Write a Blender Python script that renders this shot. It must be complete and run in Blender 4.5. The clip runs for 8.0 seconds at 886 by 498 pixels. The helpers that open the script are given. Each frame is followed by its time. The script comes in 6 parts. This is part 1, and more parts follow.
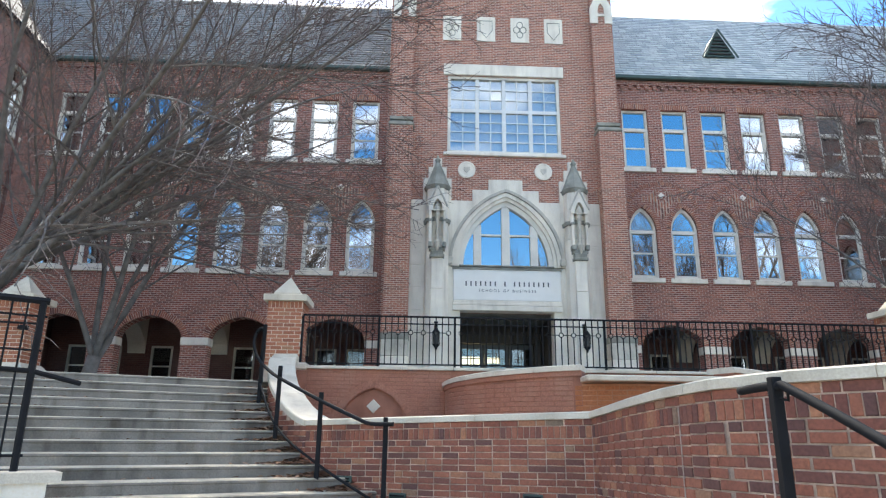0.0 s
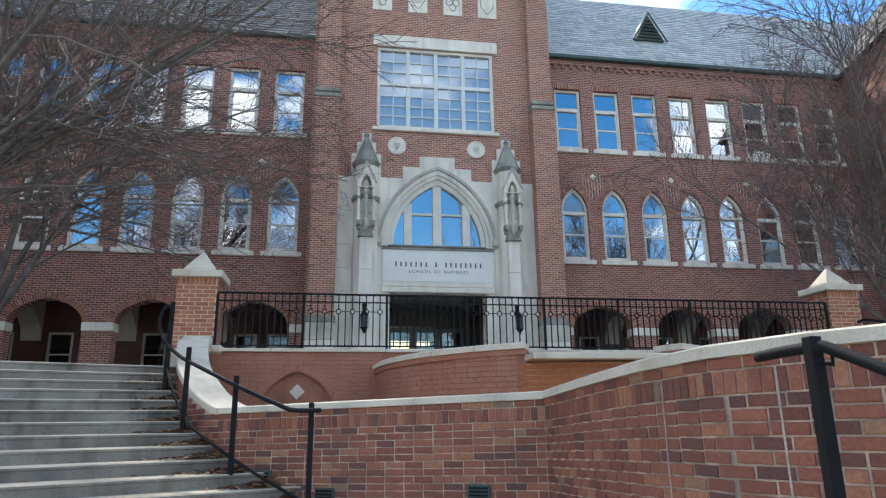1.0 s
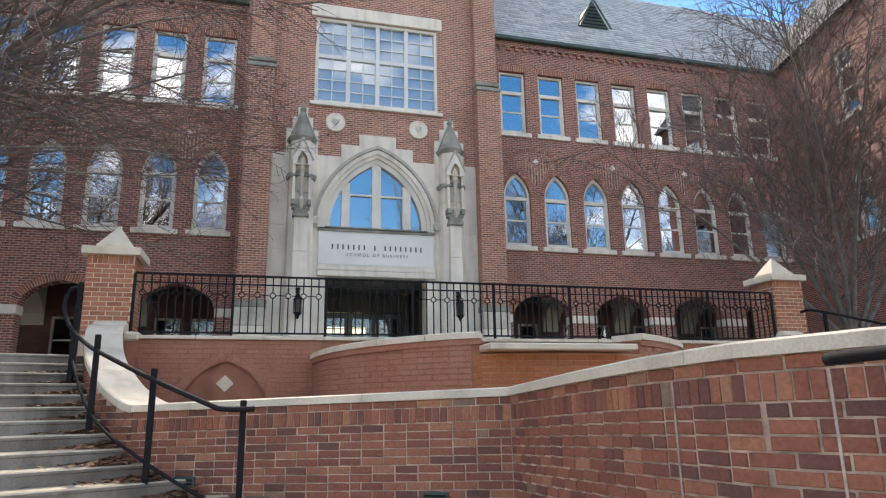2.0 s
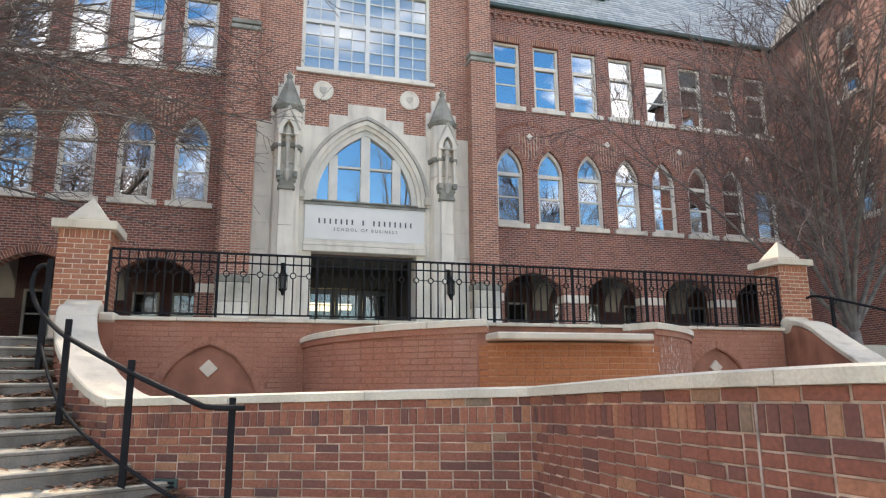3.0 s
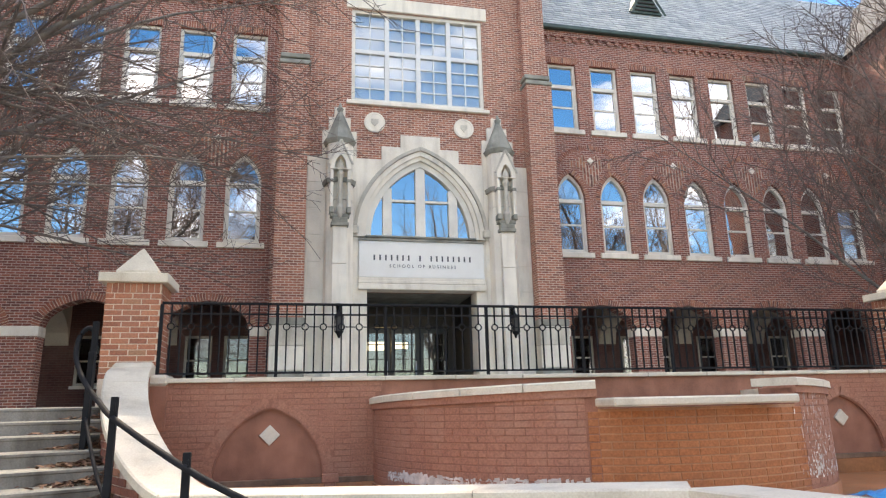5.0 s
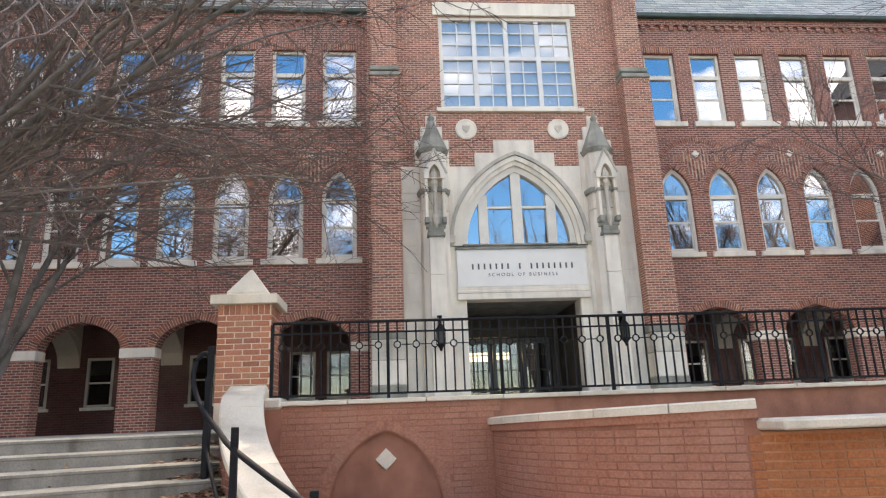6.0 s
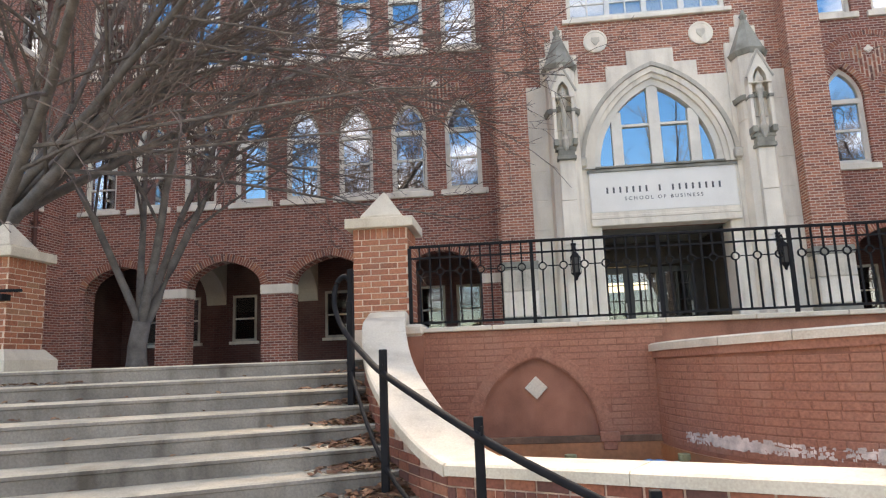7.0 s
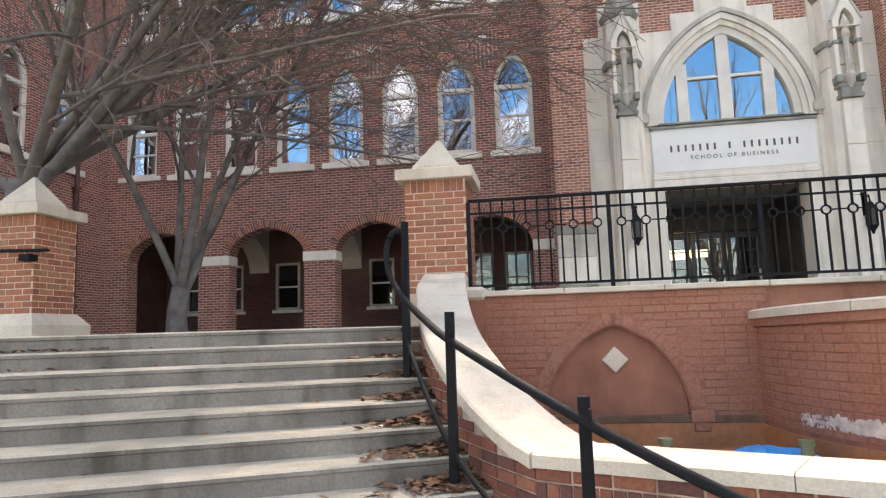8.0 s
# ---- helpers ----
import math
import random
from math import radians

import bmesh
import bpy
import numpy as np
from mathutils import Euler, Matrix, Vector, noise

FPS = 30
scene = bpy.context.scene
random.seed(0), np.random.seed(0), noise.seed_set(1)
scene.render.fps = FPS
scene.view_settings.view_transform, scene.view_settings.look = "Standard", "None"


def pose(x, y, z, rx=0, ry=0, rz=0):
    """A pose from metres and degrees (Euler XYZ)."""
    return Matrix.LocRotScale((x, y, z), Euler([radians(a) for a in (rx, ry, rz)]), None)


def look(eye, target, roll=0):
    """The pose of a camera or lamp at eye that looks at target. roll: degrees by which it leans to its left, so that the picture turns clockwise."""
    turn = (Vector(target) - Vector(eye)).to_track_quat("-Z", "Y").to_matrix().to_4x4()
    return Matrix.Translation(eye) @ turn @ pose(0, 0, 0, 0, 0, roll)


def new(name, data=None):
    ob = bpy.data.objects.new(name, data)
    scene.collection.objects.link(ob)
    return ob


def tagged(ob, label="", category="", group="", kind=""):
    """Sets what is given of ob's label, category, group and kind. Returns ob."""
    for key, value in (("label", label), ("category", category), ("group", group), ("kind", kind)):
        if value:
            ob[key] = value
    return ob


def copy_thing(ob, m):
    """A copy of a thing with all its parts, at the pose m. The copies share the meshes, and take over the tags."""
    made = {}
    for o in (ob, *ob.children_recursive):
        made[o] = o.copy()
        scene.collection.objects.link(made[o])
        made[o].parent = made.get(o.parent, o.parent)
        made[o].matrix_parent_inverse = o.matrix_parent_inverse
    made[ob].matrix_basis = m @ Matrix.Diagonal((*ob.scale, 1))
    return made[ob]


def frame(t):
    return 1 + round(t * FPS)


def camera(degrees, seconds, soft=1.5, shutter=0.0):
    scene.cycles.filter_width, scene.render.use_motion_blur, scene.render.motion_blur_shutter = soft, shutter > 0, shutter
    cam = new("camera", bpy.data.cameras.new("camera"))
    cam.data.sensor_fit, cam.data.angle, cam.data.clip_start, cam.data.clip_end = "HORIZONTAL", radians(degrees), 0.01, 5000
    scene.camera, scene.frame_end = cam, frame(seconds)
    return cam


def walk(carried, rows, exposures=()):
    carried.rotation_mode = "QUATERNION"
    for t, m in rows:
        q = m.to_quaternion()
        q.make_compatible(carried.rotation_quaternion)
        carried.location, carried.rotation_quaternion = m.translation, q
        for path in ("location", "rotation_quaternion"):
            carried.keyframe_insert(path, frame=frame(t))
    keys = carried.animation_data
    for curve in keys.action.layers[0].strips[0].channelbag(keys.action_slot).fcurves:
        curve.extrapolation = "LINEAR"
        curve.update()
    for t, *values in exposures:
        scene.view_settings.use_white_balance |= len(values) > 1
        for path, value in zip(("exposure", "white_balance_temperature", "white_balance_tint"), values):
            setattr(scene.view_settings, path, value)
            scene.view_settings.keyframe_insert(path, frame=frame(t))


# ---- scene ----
cam = camera(68.1, 8.0, soft=1.25)
PATH = [
    (0, (0.132, 1.295, 1.729), (0.21, 3.216, 2.279), 0.7),
    (0.5, (0.061, 1.73, 1.712), (0.234, 3.653, 2.231), -0.1),
    (1, (0.075, 2.182, 1.72), (0.379, 4.091, 2.233), -0.7),
    (1.5, (0.008, 2.631, 1.784), (0.444, 4.506, 2.329), 0.0),
    (2, (-0.011, 2.939, 1.845), (0.496, 4.816, 2.313), -1.0),
    (2.2, (0.016, 3.11, 1.894), (0.527, 4.994, 2.328), -1.7),
    (3.3, (-0.162, 3.712, 2.106), (0.414, 5.598, 2.442), 0.1),
    (3.5, (-0.182, 3.858, 2.139), (0.381, 5.754, 2.436), 0.6),
    (4, (-0.25, 4.132, 2.302), (0.199, 6.056, 2.611), -0.3),
    (4.5, (-0.325, 4.374, 2.427), (0.108, 6.289, 2.813), -0.7),
    (4.7, (-0.295, 4.466, 2.443), (0.151, 6.369, 2.867), -1.1),
    (5.8, (-0.448, 4.957, 2.621), (-0.193, 6.871, 3.144), -2.2),
    (6, (-0.515, 5.102, 2.633), (-0.344, 7.031, 3.134), -2.2),
    (6.5, (-0.607, 5.461, 2.608), (-0.64, 7.417, 3.026), -2.1),
    (7, (-0.782, 5.809, 2.545), (-0.977, 7.772, 2.877), -2.2),
    (7.5, (-0.917, 6.217, 2.522), (-1.201, 8.178, 2.798), -2.1),
    (8, (-1.097, 6.629, 2.513), (-1.418, 8.587, 2.765), -1.8),
]
EXPOSURES = [(0.0, 1.50, 6700, 8), (0.5, 1.52, 6500, 6), (1.0, 1.17, 6600, 7), (1.5, 1.10, 7200, 13), (2.0, 1.28, 7500, 14), (3.5, 1.61, 7900, 14), (4.5, 1.74, 8000, 15), (6.5, 1.64, 8100, 17), (8.0, 1.75, 8100, 17)]
walk(cam, [(t, look(eye, target, roll)) for t, eye, target, roll in PATH], EXPOSURES)

# ---- light ----
SUN_EL, SUN_AZ = radians(50), radians(-8)          # azimuth from +y towards +x: the sun stands behind the building
SUN_WAY = Vector((math.sin(SUN_AZ) * math.cos(SUN_EL), math.cos(SUN_AZ) * math.cos(SUN_EL), math.sin(SUN_EL)))
world = bpy.data.worlds.new("sky")
scene.world = world
world.use_nodes = True
wn, wl = world.node_tree.nodes, world.node_tree.links
wn.clear()
w_out = wn.new("ShaderNodeOutputWorld")
w_sky = wn.new("ShaderNodeTexSky")
w_sky.sky_type, w_sky.sun_disc = "NISHITA", False
w_sky.sun_elevation, w_sky.sun_rotation = SUN_EL, SUN_AZ
w_sky.air_density, w_sky.dust_density, w_sky.ozone_density = 1.0, 0.6, 1.6
w_bg = wn.new("ShaderNodeBackground")
w_bg.inputs["Strength"].default_value = 0.14
w_cloud = wn.new("ShaderNodeBackground")
w_cloud.inputs["Color"].default_value = (0.93, 0.96, 1.0, 1)
w_cloud.inputs["Strength"].default_value = 1.7
w_co = wn.new("ShaderNodeTexCoord")
w_map = wn.new("ShaderNodeMapping")
w_map.inputs["Scale"].default_value = (1.0, 1.0, 2.2)
w_map.inputs["Location"].default_value = (3.1, 1.7, 0.15)
w_noise = wn.new("ShaderNodeTexNoise")
w_noise.inputs["Scale"].default_value = 2.3
w_noise.inputs["Detail"].default_value = 7
w_noise.inputs["Roughness"].default_value = 0.55
w_ramp = wn.new("ShaderNodeValToRGB")
w_ramp.color_ramp.elements[0].position, w_ramp.color_ramp.elements[1].position = 0.50, 0.64
w_mix = wn.new("ShaderNodeMixShader")
wl.new(w_co.outputs["Generated"], w_map.inputs["Vector"])
wl.new(w_map.outputs["Vector"], w_noise.inputs["Vector"])
wl.new(w_noise.outputs["Fac"], w_ramp.inputs["Fac"])
w_hue = wn.new("ShaderNodeHueSaturation")
w_hue.inputs["Saturation"].default_value = 1.4
wl.new(w_sky.outputs["Color"], w_hue.inputs["Color"])
wl.new(w_hue.outputs["Color"], w_bg.inputs["Color"])
wl.new(w_ramp.outputs["Color"], w_mix.inputs["Fac"])
wl.new(w_bg.outputs["Background"], w_mix.inputs[1])
wl.new(w_cloud.outputs["Background"], w_mix.inputs[2])
wl.new(w_mix.outputs["Shader"], w_out.inputs["Surface"])
sun_data = bpy.data.lights.new("sun", "SUN")
sun_data.energy, sun_data.angle, sun_data.color = 2.7, radians(1.5), (1.0, 0.93, 0.82)
sun = new("sun", sun_data)
sun.matrix_world = look(SUN_WAY * 80, (0, 0, 0))


# ---- materials ----
def material(name, colour, rough=0.7, metal=0.0, vary=0.25, scale=3.0, fine=60.0, bump=0.15, tint=None, stain=0.0, random_hue=0.0):
    """A worn surface: base colour with broad and fine variation, stains and relief."""
    m = bpy.data.materials.new(name)
    m.use_nodes = True
    n, l = m.node_tree.nodes, m.node_tree.links
    b = n["Principled BSDF"]
    b.inputs["Metallic"].default_value = metal
    co = n.new("ShaderNodeTexCoord")
    big, small = n.new("ShaderNodeTexNoise"), n.new("ShaderNodeTexNoise")
    big.inputs["Scale"].default_value, big.inputs["Detail"].default_value = scale, 6
    small.inputs["Scale"].default_value, small.inputs["Detail"].default_value = fine, 4
    geo = n.new("ShaderNodeNewGeometry")
    for q in (big, small):
        l.new(geo.outputs["Position"], q.inputs["Vector"])
    ramp = n.new("ShaderNodeValToRGB")
    lo = tuple(c * (1 - vary) for c in (tint or colour))
    hi = tuple(min(1, c * (1 + vary * 0.6)) for c in colour)
    ramp.color_ramp.elements[0].position, ramp.color_ramp.elements[1].position = 0.32, 0.68
    ramp.color_ramp.elements[0].color, ramp.color_ramp.elements[1].color = (*lo, 1), (*hi, 1)
    l.new(big.outputs["Fac"], ramp.inputs["Fac"])
    mul = n.new("ShaderNodeMix")
    mul.data_type, mul.blend_type = "RGBA", "OVERLAY"
    mul.inputs["Factor"].default_value = 0.35
    l.new(ramp.outputs["Color"], mul.inputs[6])
    l.new(small.outputs["Fac"], mul.inputs[7])
    out = mul.outputs[2]
    if stain:
        st = n.new("ShaderNodeTexNoise")
        mp = n.new("ShaderNodeMapping")
        mp.inputs["Scale"].default_value = (2.5, 2.5, 0.35)
        l.new(geo.outputs["Position"], mp.inputs["Vector"])
        l.new(mp.outputs["Vector"], st.inputs["Vector"])
        st.inputs["Scale"].default_value, st.inputs["Detail"].default_value = 1.6, 7
        sr = n.new("ShaderNodeValToRGB")
        sr.color_ramp.elements[0].position, sr.color_ramp.elements[1].position = 0.5, 0.72
        l.new(st.outputs["Fac"], sr.inputs["Fac"])
        ml = n.new("ShaderNodeMath")
        ml.operation = "MULTIPLY"
        ml.inputs[1].default_value = stain
        l.new(sr.outputs["Color"], ml.inputs[0])
        mx = n.new("ShaderNodeMix")
        mx.data_type, mx.blend_type = "RGBA", "MULTIPLY"
        l.new(ml.outputs["Value"], mx.inputs["Factor"])
        l.new(out, mx.inputs[6])
        mx.inputs[7].default_value = (0.42, 0.38, 0.33, 1)
        out = mx.outputs[2]
    if random_hue:
        oi = n.new("ShaderNodeObjectInfo")
        hv = n.new("ShaderNodeHueSaturation")
        mr = n.new("ShaderNodeMapRange")
        mr.inputs["To Min"].default_value, mr.inputs["To Max"].default_value = 1 - random_hue, 1 + random_hue
        l.new(oi.outputs["Random"], mr.inputs["Value"])
        l.new(mr.outputs["Result"], hv.inputs["Value"])
        l.new(out, hv.inputs["Color"])
        out = hv.outputs["Color"]
    l.new(out, b.inputs["Base Color"])
    rr = n.new("ShaderNodeMapRange")
    rr.inputs["To Min"].default_value, rr.inputs["To Max"].default_value = max(0.02, rough - 0.12), min(1, rough + 0.12)
    l.new(small.outputs["Fac"], rr.inputs["Value"])
    l.new(rr.outputs["Result"], b.inputs["Roughness"])
    if bump:
        bp = n.new("ShaderNodeBump")
        bp.inputs["Strength"].default_value, bp.inputs["Distance"].default_value = bump, 0.01
        l.new(small.outputs["Fac"], bp.inputs["Height"])
        l.new(bp.outputs["Normal"], b.inputs["Normal"])
    return m


def brick_pieces(name, source, stops, dirt=0.25, dirt_colour=(0.34, 0.27, 0.23)):
    """Clay bricks that are built one by one: each takes its own colour."""
    m = bpy.data.materials.new(name)
    m.use_nodes = True
    n, l = m.node_tree.nodes, m.node_tree.links
    b = n["Principled BSDF"]
    b.inputs["Roughness"].default_value = 0.85
    if source == "object":
        r = n.new("ShaderNodeObjectInfo").outputs["Random"]
        geo = n.new("ShaderNodeNewGeometry")
    else:
        geo = n.new("ShaderNodeNewGeometry")
        r = geo.outputs["Random Per Island"]
    ramp = n.new("ShaderNodeValToRGB")
    ramp.color_ramp.interpolation = "LINEAR"
    el = ramp.color_ramp.elements
    el[0].position, el[0].color = stops[0][0], (*stops[0][1], 1)
    el[1].position, el[1].color = stops[-1][0], (*stops[-1][1], 1)
    for p, c in stops[1:-1]:
        e = el.new(p)
        e.color = (*c, 1)
    l.new(r, ramp.inputs["Fac"])
    nz, n2 = n.new("ShaderNodeTexNoise"), n.new("ShaderNodeTexNoise")
    nz.inputs["Scale"].default_value, nz.inputs["Detail"].default_value = 45, 5
    n2.inputs["Scale"].default_value, n2.inputs["Detail"].default_value = 2.5, 6
    l.new(geo.outputs["Position"], nz.inputs["Vector"])
    l.new(geo.outputs["Position"], n2.inputs["Vector"])
    mx = n.new("ShaderNodeMix")
    mx.data_type, mx.blend_type = "RGBA", "OVERLAY"
    mx.inputs["Factor"].default_value = 0.6
    l.new(ramp.outputs["Color"], mx.inputs[6])
    l.new(nz.outputs["Fac"], mx.inputs[7])
    sr = n.new("ShaderNodeValToRGB")
    sr.color_ramp.elements[0].position, sr.color_ramp.elements[1].position = 0.5, 0.75
    l.new(n2.outputs["Fac"], sr.inputs["Fac"])
    ml = n.new("ShaderNodeMath")
    ml.operation, ml.inputs[1].default_value = "MULTIPLY", dirt
    l.new(sr.outputs["Color"], ml.inputs[0])
    m2 = n.new("ShaderNodeMix")
    m2.data_type, m2.blend_type = "RGBA", "MIX"
    l.new(ml.outputs["Value"], m2.inputs["Factor"])
    l.new(mx.outputs[2], m2.inputs[6])
    m2.inputs[7].default_value = (*dirt_colour, 1)
    l.new(m2.outputs[2], b.inputs["Base Color"])
    bp = n.new("ShaderNodeBump")
    bp.inputs["Strength"].default_value, bp.inputs["Distance"].default_value = 0.35, 0.004
    l.new(nz.outputs["Fac"], bp.inputs["Height"])
    l.new(bp.outputs["Normal"], b.inputs["Normal"])
    return m


def brick_face(name, c1, c2, mortar, wide=0.203, high=0.0677, joint=0.011, relief=0.15, fac=1.0, uv=False, stain=0.3, stain_colour=(0.35, 0.25, 0.2), offset=0.5):
    """Brickwork far from the eye: courses in the material, laid along the wall and up it."""
    m = bpy.data.materials.new(name)
    m.use_nodes = True
    n, l = m.node_tree.nodes, m.node_tree.links
    b = n["Principled BSDF"]
    b.inputs["Roughness"].default_value = 0.86
    geo = n.new("ShaderNodeNewGeometry")
    if uv:
        vec = n.new("ShaderNodeTexCoord").outputs["UV"]
    else:
        sp = n.new("ShaderNodeSeparateXYZ")
        l.new(geo.outputs["Position"], sp.inputs["Vector"])
        ad = n.new("ShaderNodeMath")
        l.new(sp.outputs["X"], ad.inputs[0])
        l.new(sp.outputs["Y"], ad.inputs[1])
        cb = n.new("ShaderNodeCombineXYZ")
        l.new(ad.outputs["Value"], cb.inputs["X"])
        l.new(sp.outputs["Z"], cb.inputs["Y"])
        vec = cb.outputs["Vector"]
    br = n.new("ShaderNodeTexBrick")
    br.offset = offset
    br.inputs["Scale"].default_value = 1.0
    br.inputs["Brick Width"].default_value, br.inputs["Row Height"].default_value = wide, high
    br.inputs["Mortar Size"].default_value, br.inputs["Mortar Smooth"].default_value = joint * 0.5, 0.2
    br.inputs["Bias"].default_value = -0.1
    br.inputs["Color1"].default_value, br.inputs["Color2"].default_value = (*c1, 1), (*c2, 1)
    br.inputs["Mortar"].default_value = (*mortar, 1)
    l.new(vec, br.inputs["Vector"])
    nz, n2 = n.new("ShaderNodeTexNoise"), n.new("ShaderNodeTexNoise")
    nz.inputs["Scale"].default_value, nz.inputs["Detail"].default_value = 30, 5
    n2.inputs["Scale"].default_value, n2.inputs["Detail"].default_value = 0.9, 8
    l.new(geo.outputs["Position"], nz.inputs["Vector"])
    l.new(geo.outputs["Position"], n2.inputs["Vector"])
    mx = n.new("ShaderNodeMix")
    mx.data_type, mx.blend_type = "RGBA", "OVERLAY"
    mx.inputs["Factor"].default_value = 0.4
    l.new(br.outputs["Color"], mx.inputs[6])
    l.new(nz.outputs["Fac"], mx.inputs[7])
    sr = n.new("ShaderNodeValToRGB")
    sr.color_ramp.elements[0].position, sr.color_ramp.elements[1].position = 0.45, 0.75
    l.new(n2.outputs["Fac"], sr.inputs["Fac"])
    ml = n.new("ShaderNodeMath")
    ml.operation, ml.inputs[1].default_value = "MULTIPLY", stain
    l.new(sr.outputs["Color"], ml.inputs[0])
    m2 = n.new("ShaderNodeMix")
    m2.data_type = "RGBA"
    l.new(ml.outputs["Value"], m2.inputs["Factor"])
    l.new(mx.outputs[2], m2.inputs[6])
    m2.inputs[7].default_value = (*stain_colour, 1)
    l.new(m2.outputs[2], b.inputs["Base Color"])
    iv = n.new("ShaderNodeMath")
    iv.operation = "SUBTRACT"
    iv.inputs[0].default_value = 1.0
    l.new(br.outputs["Fac"], iv.inputs[1])
    bp = n.new("ShaderNodeBump")
    bp.inputs["Strength"].default_value, bp.inputs["Distance"].default_value = relief, 0.008
    l.new(iv.outputs["Value"], bp.inputs["Height"])
    l.new(bp.outputs["Normal"], b.inputs["Normal"])
    return m


def glass_material(name, mirror, tint):
    m = bpy.data.materials.new(name)
    m.use_nodes = True
    n, l = m.node_tree.nodes, m.node_tree.links
    n.remove(n["Principled BSDF"])
    gl, tr, mx = n.new("ShaderNodeBsdfGlossy"), n.new("ShaderNodeBsdfTransparent"), n.new("ShaderNodeMixShader")
    gl.inputs["Roughness"].default_value = 0.015
    tr.inputs["Color"].default_value = (*tint, 1)
    mx.inputs["Fac"].default_value = mirror
    nz, bp = n.new("ShaderNodeTexNoise"), n.new("ShaderNodeBump")
    nz.inputs["Scale"].default_value, nz.inputs["Detail"].default_value = 1.1, 1
    bp.inputs["Strength"].default_value, bp.inputs["Distance"].default_value = 0.05, 0.03
    geo = n.new("ShaderNodeNewGeometry")
    l.new(geo.outputs["Position"], nz.inputs["Vector"])
    l.new(nz.outputs["Fac"], bp.inputs["Height"])
    l.new(bp.outputs["Normal"], gl.inputs["Normal"])
    l.new(tr.outputs["BSDF"], mx.inputs[1])
    l.new(gl.outputs["BSDF"], mx.inputs[2])
    l.new(mx.outputs["Shader"], n["Material Output"].inputs["Surface"])
    return m


RED = [(0.0, (0.115, 0.052, 0.045)), (0.12, (0.16, 0.06, 0.046)), (0.3, (0.22, 0.074, 0.049)), (0.65, (0.265, 0.089, 0.056)), (0.88, (0.32, 0.118, 0.07)), (0.97, (0.37, 0.165, 0.09)), (1.0, (0.21, 0.145, 0.10))]
ORANGE = [(0.0, (0.25, 0.092, 0.052)), (0.15, (0.32, 0.112, 0.062)), (0.55, (0.36, 0.132, 0.072)), (0.88, (0.41, 0.165, 0.09)), (1.0, (0.31, 0.16, 0.09))]
PAINT = [(0.0, (0.315, 0.134, 0.086)), (0.5, (0.33, 0.142, 0.091)), (1.0, (0.35, 0.153, 0.098))]
SLATE = [(0.0, (0.20, 0.215, 0.22)), (0.5, (0.27, 0.285, 0.28)), (1.0, (0.34, 0.35, 0.335))]
M_FACADE = brick_face("facade_brick", (0.32, 0.102, 0.066), (0.135, 0.046, 0.037), (0.52, 0.38, 0.32), joint=0.018, stain=0.22, stain_colour=(0.13, 0.05, 0.045))
M_TOWER = brick_face("tower_brick", (0.41, 0.15, 0.094), (0.18, 0.066, 0.05), (0.62, 0.47, 0.38), joint=0.018, stain=0.2, stain_colour=(0.17, 0.07, 0.05))
# Facade brick darkened for the porch walls: their shade is put into the colour.
M_FACADE_SHADED = brick_face("porch_brick_shaded", (0.125, 0.046, 0.037), (0.085, 0.031, 0.027), (0.14, 0.095, 0.08))
M_RED = brick_pieces("red_clay_brick", "object", RED, 0.22, (0.15, 0.085, 0.065))
M_RED_JOINED = brick_pieces("red_clay_brick_run", "island", RED, 0.22, (0.15, 0.085, 0.065))
M_ORANGE = brick_pieces("orange_clay_brick", "object", ORANGE, 0.1)
M_ORANGE_JOINED = brick_pieces("orange_clay_brick_run", "island", ORANGE, 0.1)
M_PAINT = brick_pieces("painted_brick", "object", PAINT, 0.45, (0.42, 0.24, 0.17))
M_PAINT_JOINED = brick_pieces("painted_brick_run", "island", PAINT, 0.45, (0.42, 0.24, 0.17))
M_VOUSSOIR = brick_pieces("arch_brick", "island", [(p, tuple(v * 1.15 for v in c)) for p, c in RED], 0.1)
M_MORTAR_LIGHT = material("pale_mortar", (0.64, 0.50, 0.39), 0.95, vary=0.15, fine=120, bump=0.2)
M_STONE_MID = material("toned_limestone", (0.56, 0.51, 0.43), 0.88, vary=0.25, scale=2.0, fine=45, bump=0.2, stain=0.4)
M_MORTAR = material("lime_mortar", (0.56, 0.41, 0.32), 0.95, vary=0.5, scale=7, fine=120, bump=0.3, stain=0.45)
M_MORTAR_PAINT = material("painted_joint", (0.305, 0.13, 0.083), 0.9, vary=0.22, scale=4, fine=90, bump=0.2, stain=0.4)
M_STONE = material("limestone", (0.82, 0.745, 0.635), 0.85, vary=0.14, scale=1.2, fine=40, bump=0.12, stain=0.35)
# Weathered stone; on the entrance ceiling its darkness stands for shade.
M_STONE_DARK = material("weathered_shaded_limestone", (0.30, 0.29, 0.245), 0.9, vary=0.3, scale=2.5, fine=50, bump=0.25, stain=0.5)
M_COPING = material("white_cast_stone", (0.61, 0.54, 0.435), 0.8, vary=0.1, scale=1.5, fine=70, bump=0.12, stain=0.38)
# Pale treads, dark stained risers: the flight's light is put into both colours.
M_TREAD = material("lit_tread_concrete", (0.50, 0.44, 0.335), 0.88, vary=0.25, scale=1.4, fine=60, bump=0.2, stain=0.35)
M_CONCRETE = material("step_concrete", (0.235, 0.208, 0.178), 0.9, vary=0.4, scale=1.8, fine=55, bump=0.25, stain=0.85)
M_PAVING = material("paving_concrete", (0.38, 0.35, 0.30), 0.9, vary=0.2, scale=1.2, fine=50, bump=0.2)
